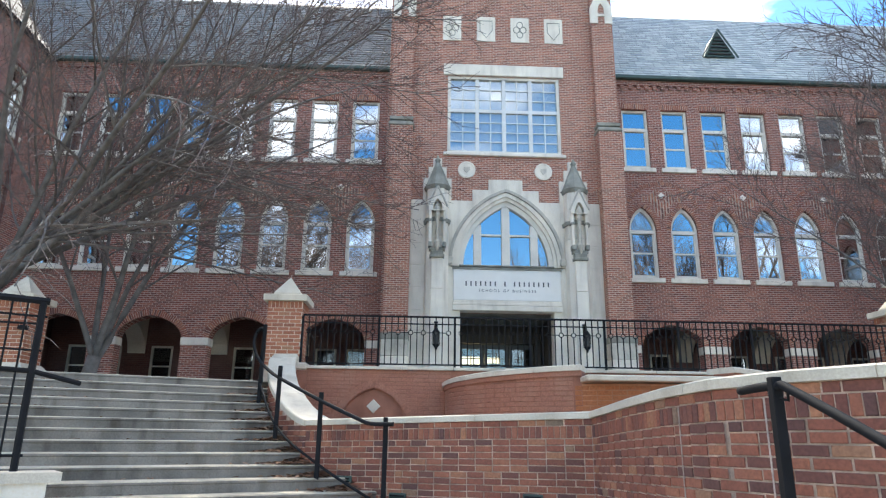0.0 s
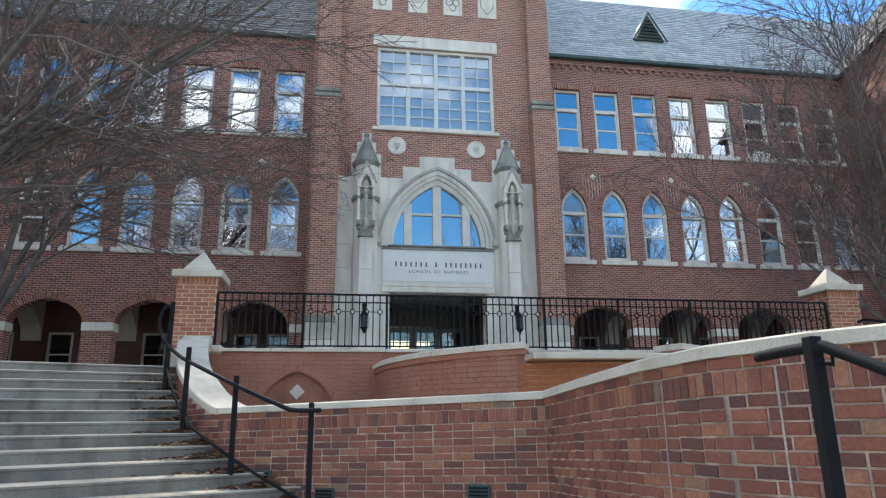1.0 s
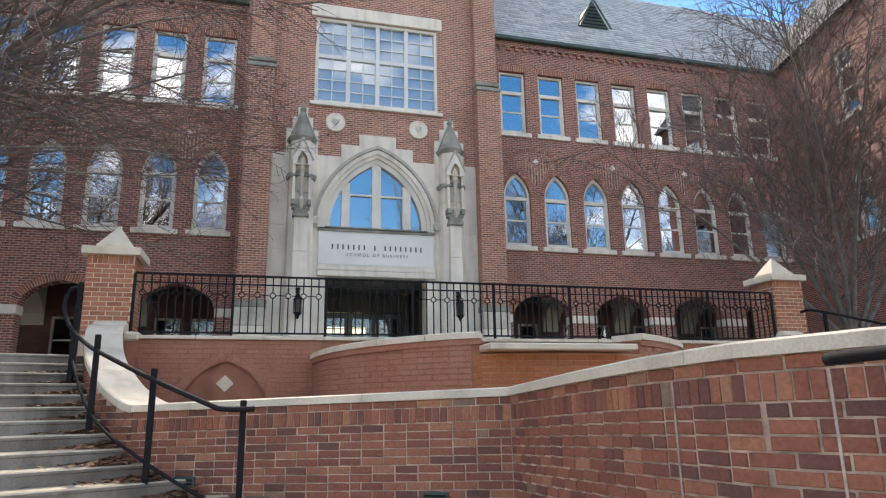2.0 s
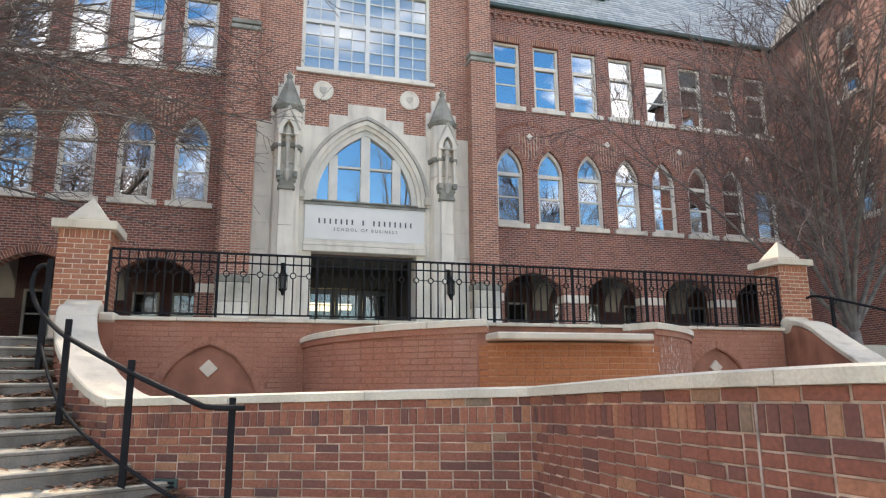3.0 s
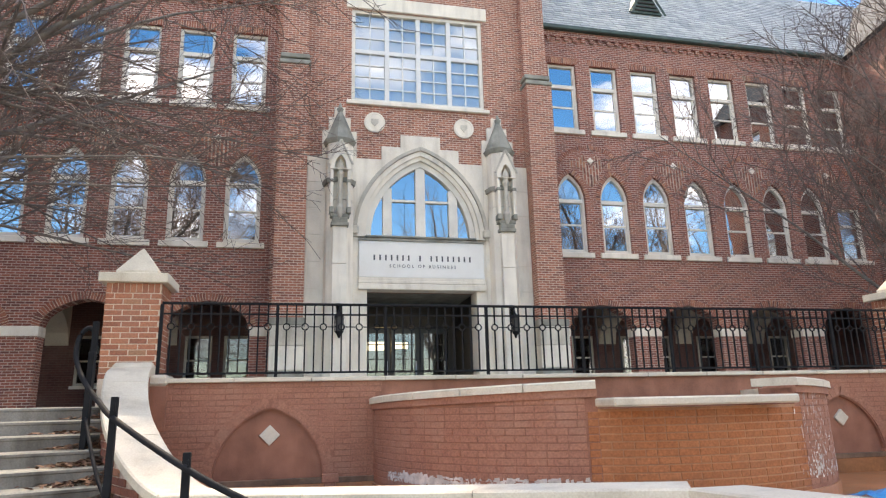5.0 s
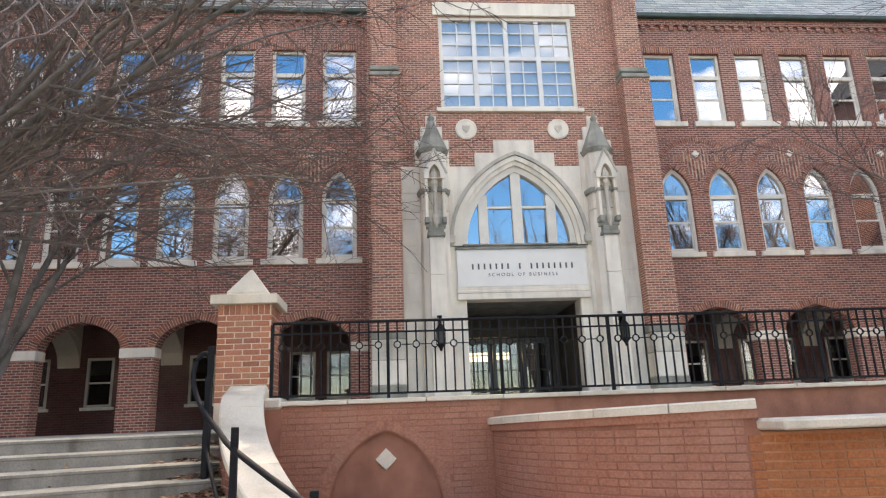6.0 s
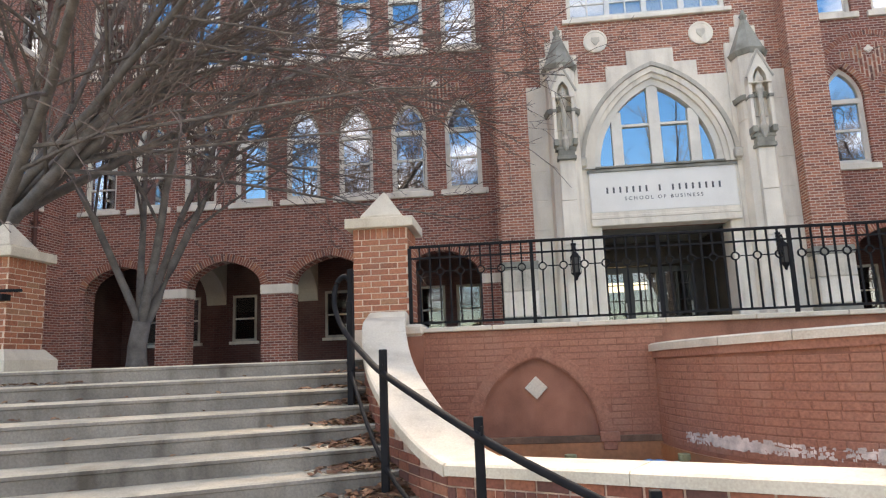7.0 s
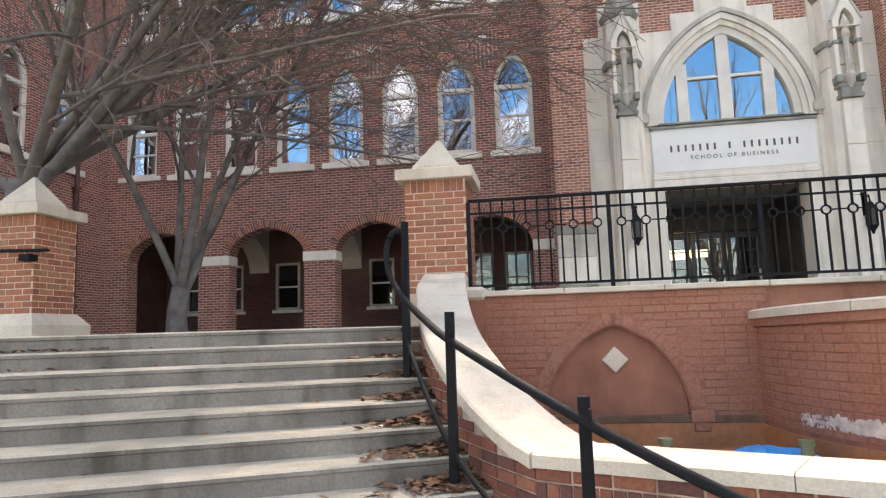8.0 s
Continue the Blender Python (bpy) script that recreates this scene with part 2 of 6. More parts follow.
M_FRAME = material("cream_window_frame", (0.76, 0.71, 0.62), 0.6, vary=0.12, scale=2, fine=40, bump=0.05)
M_GRID = material("white_window_bar", (0.72, 0.71, 0.68), 0.55, vary=0.08, fine=30, bump=0.03)
M_IRON = material("black_painted_iron", (0.010, 0.010, 0.012), 0.78, vary=0.3, scale=8, fine=150, bump=0.08)
M_IRON.node_tree.nodes["Principled BSDF"].inputs["Specular IOR Level"].default_value = 0.22
M_SLATE = material("slate", (0.085, 0.095, 0.10), 0.85, vary=0.3, scale=2.5, fine=30, bump=0.15, random_hue=0.0)
# Slate darkened for the end-wing roofs, to hold down the sun on them.
M_SLATE_DARK = material("dimmed_slate", (0.04, 0.046, 0.052), 0.85, vary=0.35, scale=2.5, fine=30, bump=0.15)
M_GUTTER = material("patinated_copper", (0.05, 0.085, 0.075), 0.6, vary=0.3, bump=0.05)
M_DOWNPIPE = material("brown_painted_pipe", (0.10, 0.035, 0.025), 0.55, vary=0.2, bump=0.05)
M_BARK = material("grey_bark", (0.17, 0.15, 0.135), 0.9, vary=0.35, scale=5, fine=45, bump=0.6)
M_BRANCH = material("dark_branch_bark", (0.15, 0.125, 0.11), 0.9, vary=0.4, scale=6, fine=50, bump=0.4)
M_TWIG = material("brown_twig", (0.15, 0.112, 0.098), 0.85, vary=0.35, scale=4, fine=60, bump=0.0)
# Entrance walls: the shade of the recess is put into this brown.
M_ENTRANCE_SHADE = material("shaded_entrance_wall", (0.045, 0.034, 0.027), 0.6, vary=0.3, scale=3, fine=50, bump=0.05)
# Near-black, so the rooms' shade is put into the colour; louvres share it.
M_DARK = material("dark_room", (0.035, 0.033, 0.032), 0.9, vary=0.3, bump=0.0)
M_BLIND = material("white_roller_blind", (0.82, 0.82, 0.79), 0.8, vary=0.06, bump=0.02)
M_CREAM = material("cream_plaster", (0.62, 0.56, 0.46), 0.85, vary=0.1, scale=1.5, fine=40, bump=0.08)
M_SIGN = material("sign_limestone", (0.84, 0.81, 0.755), 0.75, vary=0.05, scale=1.5, fine=60, bump=0.05)
M_LETTER = material("dark_lettering", (0.10, 0.10, 0.10), 0.5, vary=0.1, bump=0.0)
M_POOL = material("rust_stained_pool", (0.42, 0.18, 0.08), 0.45, vary=0.3, scale=1.2, fine=25, bump=0.2, stain=0.3)
M_TARP = material("blue_tarpaulin", (0.02, 0.33, 0.72), 0.45, vary=0.2, scale=6, fine=30, bump=0.3)
M_LEAF = brick_pieces("dry_leaf", "island", [(0.0, (0.09, 0.04, 0.022)), (0.5, (0.19, 0.085, 0.045)), (1.0, (0.30, 0.17, 0.09))], 0.0)
M_SOIL = material("lawn", (0.10, 0.10, 0.05), 0.95, vary=0.4, scale=1.0, fine=50, bump=0.6)
M_DOOR = material("dark_bronze_door", (0.035, 0.032, 0.03), 0.4, vary=0.2, bump=0.02)
M_LAMPGLOW = bpy.data.materials.new("lit_lobby_light")
M_LAMPGLOW.use_nodes = True
M_LAMPGLOW.node_tree.nodes["Principled BSDF"].inputs["Emission Color"].default_value = (1.0, 0.8, 0.45, 1)
M_LAMPGLOW.node_tree.nodes["Principled BSDF"].inputs["Emission Strength"].default_value = 1.6
M_GLASS = glass_material("window_glass", 0.56, (0.75, 0.8, 0.82))
M_GLASS_PALE = glass_material("tower_glass", 0.24, (0.92, 0.94, 0.95))
M_GLASS_DIM = glass_material("porch_glass", 0.1, (0.7, 0.75, 0.78))


# ---- building blocks ----
def finish(bm, name, mat, smooth=False):
    me = bpy.data.meshes.new(name)
    bmesh.ops.recalc_face_normals(bm, faces=bm.faces)
    bm.to_mesh(me)
    bm.free()
    if mat:
        me.materials.append(mat)
    if smooth:
        for p in me.polygons:
            p.use_smooth = True
    return me


def thing(name, at, label, category, group="", kind=""):
    e = new(name)
    e.empty_display_size = 0.2
    e.location = at
    return tagged(e, label, category, group, kind)


def part(name, bm, mat, parent, label="", smooth=False, kind=""):
    """Links a bmesh, or a ready mesh, given in world metres, as one mesh under a thing or a part."""
    me = bm if isinstance(bm, bpy.types.Mesh) else finish(bm, name, mat, smooth)
    ob = new(name, me)
    attach(ob, parent)
    if label or kind:
        tagged(ob, label, "", "", kind)
    return ob


def attach(ob, parent):
    ob.parent = parent
    if parent.parent is None:
        ob.matrix_parent_inverse = Matrix.Translation(-parent.location)
    else:
        ob.matrix_parent_inverse = Matrix.Identity(4)


def solid(name, bm, mat, label, category, kind="", smooth=False):
    return tagged(new(name, finish(bm, name, mat, smooth)), label, category, "", kind)


def box(bm, x0, x1, y0, y1, z0, z1, bevel=0.0):
    g = bmesh.ops.create_cube(bm, size=1, matrix=Matrix.LocRotScale(((x0 + x1) / 2, (y0 + y1) / 2, (z0 + z1) / 2), None, (abs(x1 - x0), abs(y1 - y0), abs(z1 - z0))))
    if bevel:
        es = list({e for v in g["verts"] for e in v.link_edges})
        bmesh.ops.bevel(bm, geom=es, offset=bevel, segments=1, affect="EDGES", profile=0.5)
    return bm


def boxes(*rows, bevel=0.0):
    bm = bmesh.new()
    for r in rows:
        box(bm, *r, bevel=bevel)
    return bm


def tube(bm, pts, radii, sides=8, caps=True):
    """A round bar or branch along points."""
    pts = [Vector(p) for p in pts]
    if not hasattr(radii, "__len__"):
        radii = [radii] * len(pts)
    rings = []
    ref = Vector((0.31, 0.2, 0.93))
    for i, p in enumerate(pts):
        d = (pts[min(i + 1, len(pts) - 1)] - pts[max(i - 1, 0)]).normalized()
        a = d.cross(ref)
        if a.length < 0.05:
            a = d.cross(Vector((1, 0, 0)))
        a.normalize()
        c = d.cross(a)
        rings.append([bm.verts.new(p + (a * math.cos(2 * math.pi * k / sides) + c * math.sin(2 * math.pi * k / sides)) * radii[i]) for k in range(sides)])
    for r0, r1 in zip(rings, rings[1:]):
        for k in range(sides):
            bm.faces.new((r0[k], r0[(k + 1) % sides], r1[(k + 1) % sides], r1[k]))
    if caps:
        bm.faces.new(rings[0][::-1])
        bm.faces.new(rings[-1])
    return bm


def plate(loops, y0, y1):
    """A wall in the x-z plane from y0 to y1: the first loop is its outline, the others are openings through it."""
    bm = bmesh.new()
    front, back = [], []
    for lp in loops:
        f = [bm.verts.new((x, y0, z)) for x, z in lp]
        front.append(f)
    edges = []
    for f in front:
        for a, b in zip(f, f[1:] + f[:1]):
            edges.append(bm.edges.new((a, b)))
    faces = [g for g in bmesh.ops.triangle_fill(bm, use_beauty=True, use_dissolve=False, edges=edges, normal=(0, -1, 0))["geom"] if isinstance(g, bmesh.types.BMFace)]
    twin = {}
    for f in front:
        for v in f:
            twin[v] = bm.verts.new((v.co.x, y1, v.co.z))
    for f in faces:
        bm.faces.new([twin[v] for v in reversed(f.verts)])
    for f in front:
        for a, b in zip(f, f[1:] + f[:1]):
            bm.faces.new((a, b, twin[b], twin[a]))
    return bm


def pointed(cx, half, z0, spring, apex, steps=9, power=1.0):
    """The outline of a pointed-arch opening: two arcs that meet at the apex."""
    h = apex - spring
    r = (half * half + h * h) / (2 * half)
    pts = [(cx - half, z0), (cx + half, z0)]
    top = math.asin(min(1, h / r))
    right = [(cx + half - r + r * math.cos(top * k / steps), spring + r * math.sin(top * k / steps)) for k in range(steps + 1)]
    left = [(2 * cx - x, z) for x, z in right[:-1]]
    return pts + right + left[::-1]


def tudor(cx, half, z0, spring, apex, steps=6):
    """A low four-centred arch opening."""
    pts = [(cx - half, z0), (cx + half, z0)]
    right = []
    h = apex - spring
    for k in range(steps * 2 + 1):
        u = k / (steps * 2)
        x = half * (1 - u)
        z = spring + h * (0.80 * math.sqrt(max(0, 1 - (1 - u) ** 2.0)) + 0.20 * u)
        right.append((cx + x, z))
    left = [(2 * cx - x, z) for x, z in right[:-1]]
    return pts + right + left[::-1]


def rect(x0, x1, z0, z1):
    return [(x0, z0), (x1, z0), (x1, z1), (x0, z1)]


def band_between(outer, inner, y0, y1):
    """A frame between two outlines of as many points."""
    bm = bmesh.new()
    a = [[bm.verts.new((x, y, z)) for x, z in lp] for lp in (outer, inner) for y in (y0, y1)]
    n = len(outer)
    of, ob_, inf, inb = a
    for i in range(n):
        j = (i + 1) % n
        bm.faces.new((of[i], of[j], inf[j], inf[i]))
        bm.faces.new((ob_[i], inb[i], inb[j], ob_[j]))
        bm.faces.new((of[i], ob_[i], ob_[j], of[j]))
        bm.faces.new((inf[i], inf[j], inb[j], inb[i]))
    return bm


def arch_ring(bm, curve, depth, y0, y1, wide=0.068, gap=0.017):
    """Arch bricks set on end round a curve of (x, z) points, outside it."""
    pts = [Vector((x, 0, z)) for x, z in curve]
    lens = [0]
    for a, b in zip(pts, pts[1:]):
        lens.append(lens[-1] + (b - a).length)
    n = max(2, round(lens[-1] / wide))
    for k in range(n):
        s0, s1 = lens[-1] * k / n + gap / 2, lens[-1] * (k + 1) / n - gap / 2
        quad = []
        for s in (s0, s1):
            i = max(j for j in range(len(lens) - 1) if lens[j] <= s + 1e-9)
            d = (pts[i + 1] - pts[i]).normalized()
            p = pts[i] + d * (s - lens[i])
            quad.append((p, Vector((d.z, 0, -d.x))))
        (p0, n0), (p1, n1) = quad
        ring = [p0, p1, p1 + n1 * depth, p0 + n0 * depth]
        f = [bm.verts.new((q.x, y0, q.z)) for q in ring]
        b = [bm.verts.new((q.x, y1, q.z)) for q in ring]
        bm.faces.new(f)
        for i in range(4):
            bm.faces.new((f[i], b[i], b[(i + 1) % 4], f[(i + 1) % 4]))


# bricks built one by one
def brick_mesh(name, length, height, depth, mat, c=0.004):
    me = bpy.data.meshes.new(name)
    l, h = length / 2, height / 2
    v = [(-l, 0, -h), (l, 0, -h), (l, 0, h), (-l, 0, h), (-l, -depth + c, -h), (l, -depth + c, -h), (l, -depth + c, h), (-l, -depth + c, h),
         (-l + c, -depth, -h + c), (l - c, -depth, -h + c), (l - c, -depth, h - c), (-l + c, -depth, h - c)]
    f = [(8, 9, 10, 11)] + [(4 + i, 4 + (i + 1) % 4, 8 + (i + 1) % 4, 8 + i) for i in range(4)] + [(i, (i + 1) % 4, 4 + (i + 1) % 4, 4 + i) for i in range(4)]
    me.from_pydata(v, [], f)
    me.materials.append(mat)
    return me


class Run:
    """A line of wall in plan: a place and the outward way at each length along it."""
    def __init__(self, pts):
        self.p = [Vector((x, y, 0)) for x, y in pts]
        self.l = [0]
        for a, b in zip(self.p, self.p[1:]):
            self.l.append(self.l[-1] + (b - a).length)
        self.length = self.l[-1]

    def at(self, s):
        i = max(0, min(len(self.l) - 2, max([j for j in range(len(self.l)) if self.l[j] <= s + 1e-9] or [0])))
        d = (self.p[i + 1] - self.p[i]).normalized()
        return self.p[i] + d * (s - self.l[i]), d


BRICK_L, BRICK_H, JOINT = 0.193, 0.057, 0.0107
CUTS = {}


def lay(rows, parent, mat, mat_joined, limit=300, depth=0.03, name="brick"):
    """Lays bricks (place, way along, length, height): the first ones as objects of their own, the rest joined."""
    rnd = random.Random(len(rows))
    vs, fs = [], []
    for k, (p, d, length, height) in enumerate(rows):
        jig = rnd.uniform(-0.0022, 0.0022)
        ang = math.atan2(d.y, d.x) + rnd.uniform(-0.008, 0.008)
        m = Matrix.Translation((p.x, p.y, p.z)) @ Matrix.Rotation(ang, 4, "Z") @ Matrix.Translation((0, jig, 0))
        key = (round(length, 2), round(height, 2), mat.name, depth)
        if key not in CUTS:
            CUTS[key] = brick_mesh("brick", key[0] - 0.0, key[1] + (height - key[1]), depth, mat)
        me = CUTS[key]
        if k < limit:
            ob = new(name, me)
            attach(ob, parent)
            ob.matrix_basis = m
        else:
            o = len(vs)
            vs += [tuple(m @ v.co) for v in me.vertices]
            fs += [tuple(o + i for i in q.vertices) for q in me.polygons]
    if vs:
        me = bpy.data.meshes.new("brickwork")
        me.from_pydata(vs, [], fs)
        me.materials.append(mat_joined)
        ob = new("brickwork", me)
        attach(ob, parent)
        tagged(ob, kind="stuff")


def courses(run, z_top, z_bottom, plan="s", bond=0.5, rnd_seed=1, s0=0.0, s1=None, headers=0.08, gap=None):
    """Rows of bricks from the top down. plan: 's' a course of stretchers, 'u' bricks on end; the last letter repeats."""
    rnd = random.Random(rnd_seed)
    rows, z, k = [], z_top, 0
    s1 = run.length if s1 is None else s1
    while z > z_bottom + 0.02:
        kind = plan[min(k, len(plan) - 1)]
        hh = BRICK_L if kind == "u" else (0.117 if kind == "r" else BRICK_H)
        ll = BRICK_H if kind in "ur" else BRICK_L
        z -= hh + JOINT
        s = s0
        first = True
        while s < s1 - 0.03:
            length = ll
            if kind == "s" and first and k % 2:
                length = ll * bond - JOINT / 2
            elif kind == "s" and rnd.random() < headers:
                length = ll * 0.5 - JOINT / 2
            length = min(length, s1 - s)
            first = False
            if length > 0.025:
                p, d = run.at(s + length / 2)
                rows.append((Vector((p.x, p.y, z + (hh + JOINT) / 2)), d, length, hh))
            s += length + (JOINT if gap is None else gap)
        k += 1
    return rows


def ribbon(run_pts, profile, closed=True):
    """Sweeps an outline of (out, up) along plan points (x, y, z); out lies to the right of the way."""
    bm = bmesh.new()
    pts = [Vector(p) for p in run_pts]
    rings = []
    for i, p in enumerate(pts):
        d0 = (pts[i] - pts[i - 1]).xy.normalized() if i else (pts[1] - pts[0]).xy.normalized()
        d1 = (pts[i + 1] - pts[i]).xy.normalized() if i < len(pts) - 1 else d0
        d = (d0 + d1).normalized()
        k = 1 / max(0.5, d.dot(d1))
        nrm = Vector((d.y, -d.x, 0)) * k
        rings.append([bm.verts.new(p + nrm * o + Vector((0, 0, u))) for o, u in profile])
    n = len(profile)
    for r0, r1 in zip(rings, rings[1:]):
        for j in range(n if closed else n - 1):
            bm.faces.new((r0[j], r0[(j + 1) % n], r1[(j + 1) % n], r1[j]))
    bm.faces.new(rings[0][::-1])
    bm.faces.new(rings[-1])
    return bm


# ---- the ground, the terraces and the steps ----
LOW, LAND, TOP = 0.0, 0.852, 2.58                  # lower walk, landing, terrace
XC = 3.03                                          # middle of the building
XF = 3.45                                          # middle of the fountain
bm = bmesh.new()
bmesh.ops.create_grid(bm, x_segments=40, y_segments=40, size=900, matrix=Matrix.Translation((0, 0, LOW - 0.02)))
solid("ground", bm, M_SOIL, "dull winter lawn round the building", "ground", "structure")
solid("pavement", boxes((-9, 12, -14, 2.2, LOW - 0.15, LOW)), M_PAVING, "pale concrete walk below the steps", "pavement", "structure")
solid("landing_floor", boxes((-9, 8, 4.0, 9.6, LOW - 0.1, LAND)), M_PAVING, "concrete landing between two flights of steps", "floor", "structure")
solid("terrace_floor", boxes((-40, 44, 13.0, 60, LOW - 0.1, TOP), (-40, -2.0, 12.80, 13.0, LOW - 0.1, TOP), (-40, -7.1, 12.42, 12.80, LOW - 0.1, TOP), (9.0, 44, 12.42, 13.0, LOW - 0.1, TOP)), M_PAVING, "concrete terrace in front of the school", "floor", "structure")

RISE, RUN, STEPS = 0.134, 0.363, 13
TOP_EDGE = 11.48                                   # how far the top nosing lies from the line through (-2.4, 0)
stair = thing("stair_upper", (-4, 10, LAND), "broad flight of weathered grey concrete steps with leaves", "steps", kind="structure")


def nosing(i):
    """A step's front edge in plan: a place on it, the way along it to the right, and the way uphill."""
    turn = 0.41 + 0.005 * i
    along, uphill = Vector((math.cos(turn), math.sin(turn), 0)), Vector((-math.sin(turn), math.cos(turn), 0))
    return Vector((-2.4, 0, 0)) + uphill * (TOP_EDGE - RUN * i), along, uphill


def wall_x(y):
    """Where the stair wall stands, by its way up the flight."""
    if y > 9.98:
        return -2.30 + 1.08 * max(0.0, (12.98 - y) / 3.0) ** 1.9
    return -1.22 + (9.98 - y) * 1.792


def stair_end(i):
    """Length along a nosing at which it meets the curved wall."""
    p, along, uphill = nosing(i)
    t = -1.5
    while t < 6 and (p + along * t).x < wall_x((p + along * t).y):
        t += 0.01
    return t


def tread_z(x, y):
    """Height of the flight under a place in plan."""
    for i in range(STEPS):
        p, along, uphill = nosing(i)
        if (Vector((x, y, 0)) - p).dot(uphill) >= 0:
            return TOP + 0.004 - RISE * i
    return LAND


for i in range(STEPS):
    z = TOP + 0.004 - RISE * i
    p, along, uphill = nosing(i)
    t1 = stair_end(i) + 0.3
    t0 = (-7.2 - p.x) / along.x
    back = 2.6 if i == 0 else 0.55
    bm = bmesh.new()
    n = 14
    rows = []
    for k in range(n + 1):
        t = t0 + (t1 - t0) * k / n
        wear = 0.004 * noise.noise((t * 1.3, i * 2.1, 0))
        q = p + along * t
        rows.append([bm.verts.new(q + uphill * u + Vector((0, 0, h))) for u, h in ((0.014, z), (wear, z - 0.012), (wear, z - 0.034), (0.012, z - 0.042), (0.012, z - RISE - 0.02), (back, z - RISE - 0.02), (back, z))])
    for a, b in zip(rows, rows[1:]):
        for j in range(7):
            bm.faces.new((a[j], a[(j + 1) % 7], b[(j + 1) % 7], b[j]))
    bm.faces.new(rows[0][::-1])
    bm.faces.new(rows[-1])
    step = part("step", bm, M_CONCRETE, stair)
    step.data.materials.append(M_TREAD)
    # Upward faces get the lit tread colour, the rest the shaded one.
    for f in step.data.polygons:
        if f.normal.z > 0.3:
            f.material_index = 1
lower = thing("stair_lower", (-1, 3, LOW), "lower flight of concrete steps beside the brick wall", "steps", kind="structure")
for i in range(6):
    z = LAND - 0.144 * i - 0.002
    y = 4.05 - 0.34 * i
    part("step", boxes((-6.2, 2.6 + 0.5 * i, y - 0.02, y + 0.7, z - 0.144, z), bevel=0.008), M_CONCRETE, lower)

# ---- the terrace wall behind the pool ----
M_TIDE = material("tide_stained_paint", (0.19, 0.115, 0.075), 0.85, vary=0.5, scale=3.0, fine=50, bump=0.2, stain=0.5)
YW = 12.85
pool_wall = thing("pool_wall", (XF, YW, 1.2), "terracotta-painted brick wall behind the drained fountain pool", "wall", kind="structure")
left_x, right_x = -1.86, 2 * XF + 1.95
niches = [pointed(cx, 0.62, 1.70, 1.72, 2.52) for cx in (-0.56, 7.44)]
part("backing", plate([rect(left_x, right_x, 1.05, 2.832)] + niches, YW, YW + 0.5), M_MORTAR_PAINT, pool_wall)
for cx in (-0.56, 7.44):
    part("niche_back", boxes((cx - 0.75, cx + 0.75, YW + 0.05, YW + 0.3, 1.6, 2.65)), M_MORTAR_PAINT, pool_wall, "painted blind niche")
    bm = bmesh.new()
    arch_ring(bm, pointed(cx, 0.64, 1.70, 1.72, 2.54)[1:12], 0.115, YW - 0.016, YW + 0.05, 0.075, 0.004)
    arch_ring(bm, [(2 * cx - x, z) for x, z in pointed(cx, 0.64, 1.70, 1.72, 2.54)[1:12]][::-1], 0.115, YW - 0.016, YW + 0.05, 0.075, 0.004)
    part("arch_bricks", bm, M_PAINT_JOINED, pool_wall, "raised brick arch", kind="stuff")
    bm = bmesh.new()
    box(bm, -0.085, 0.085, -0.012, 0.03, -0.085, 0.085, 0.006)
    bmesh.ops.transform(bm, matrix=Matrix.Translation((cx, YW + 0.03, 2.215)) @ Matrix.Rotation(radians(45), 4, "Y"), verts=bm.verts)
    part("diamond_tile", bm, M_COPING, pool_wall, "white stone diamond")
    for sx in (-1, 1):
        part("arch_foot", boxes((cx + sx * 0.71 - 0.1, cx + sx * 0.71 + 0.1, YW - 0.06, YW + 0.1, 1.66, 1.76), (cx + sx * 0.71 - 0.07, cx + sx * 0.71 + 0.07, YW - 0.045, YW + 0.1, 1.58, 1.67), bevel=0.008), M_PAINT_JOINED, pool_wall)
part("wall_ledge", boxes((left_x, right_x, YW - 0.038, YW + 0.1, 1.655, 1.72), bevel=0.006), M_TIDE, pool_wall, "stained ledge at the old water line")
part("pool_side", boxes((left_x, right_x, YW - 0.03, YW + 0.1, 1.1, 1.655)), M_POOL, pool_wall, "rust-stained lower pool wall")
for k in range(12):
    xa = left_x - 0.02 + (right_x - left_x + 0.04) * k / 12
    xb = left_x - 0.02 + (right_x - left_x + 0.04) * (k + 1) / 12 - 0.006
    part("coping_stone", boxes((xa, xb, YW - 0.05, YW + 0.42, 2.832, 2.885), bevel=0.008), M_COPING, pool_wall)
run = Run([(left_x, YW + 0.027), (right_x, YW + 0.027)])
rows = []
for p, d, ln, hh in courses(run, 2.832, 1.72, "s", rnd_seed=5, gap=0.003):
    cut = False
    for cx in (-0.56, 7.44):
        dx, half, rise = abs(p.x - cx), 0.70, 0.90
        r = (half * half + rise * rise) / (2 * half)
        if dx < half + ln * 0.3 and p.z < 1.74 + math.sqrt(max(0.0, r * r - (dx + r - half) ** 2)):
            cut = True
    if not cut and not (0.75 < p.x < 6.15):
        rows.append((p, d, ln, hh))
rows.sort(key=lambda r: abs(r[0].x + 0.2))
lay(rows, pool_wall, M_PAINT, M_PAINT_JOINED, 300, depth=0.03 )

# ---- the fountain: a round drum with a weir ----
R = 2.78
fountain = thing("fountain", (XF, YW - 1.4, 1.2), "rounded brown brick fountain drum with a stone weir, dry", "fountain")


def arc(r, a0, a1, n):
    return [(XF - r * math.cos(radians(a0 + (a1 - a0) * k / n)), YW - r * math.sin(radians(a0 + (a1 - a0) * k / n))) for k in range(n + 1)]


NOTCH0, NOTCH1 = 68, 112


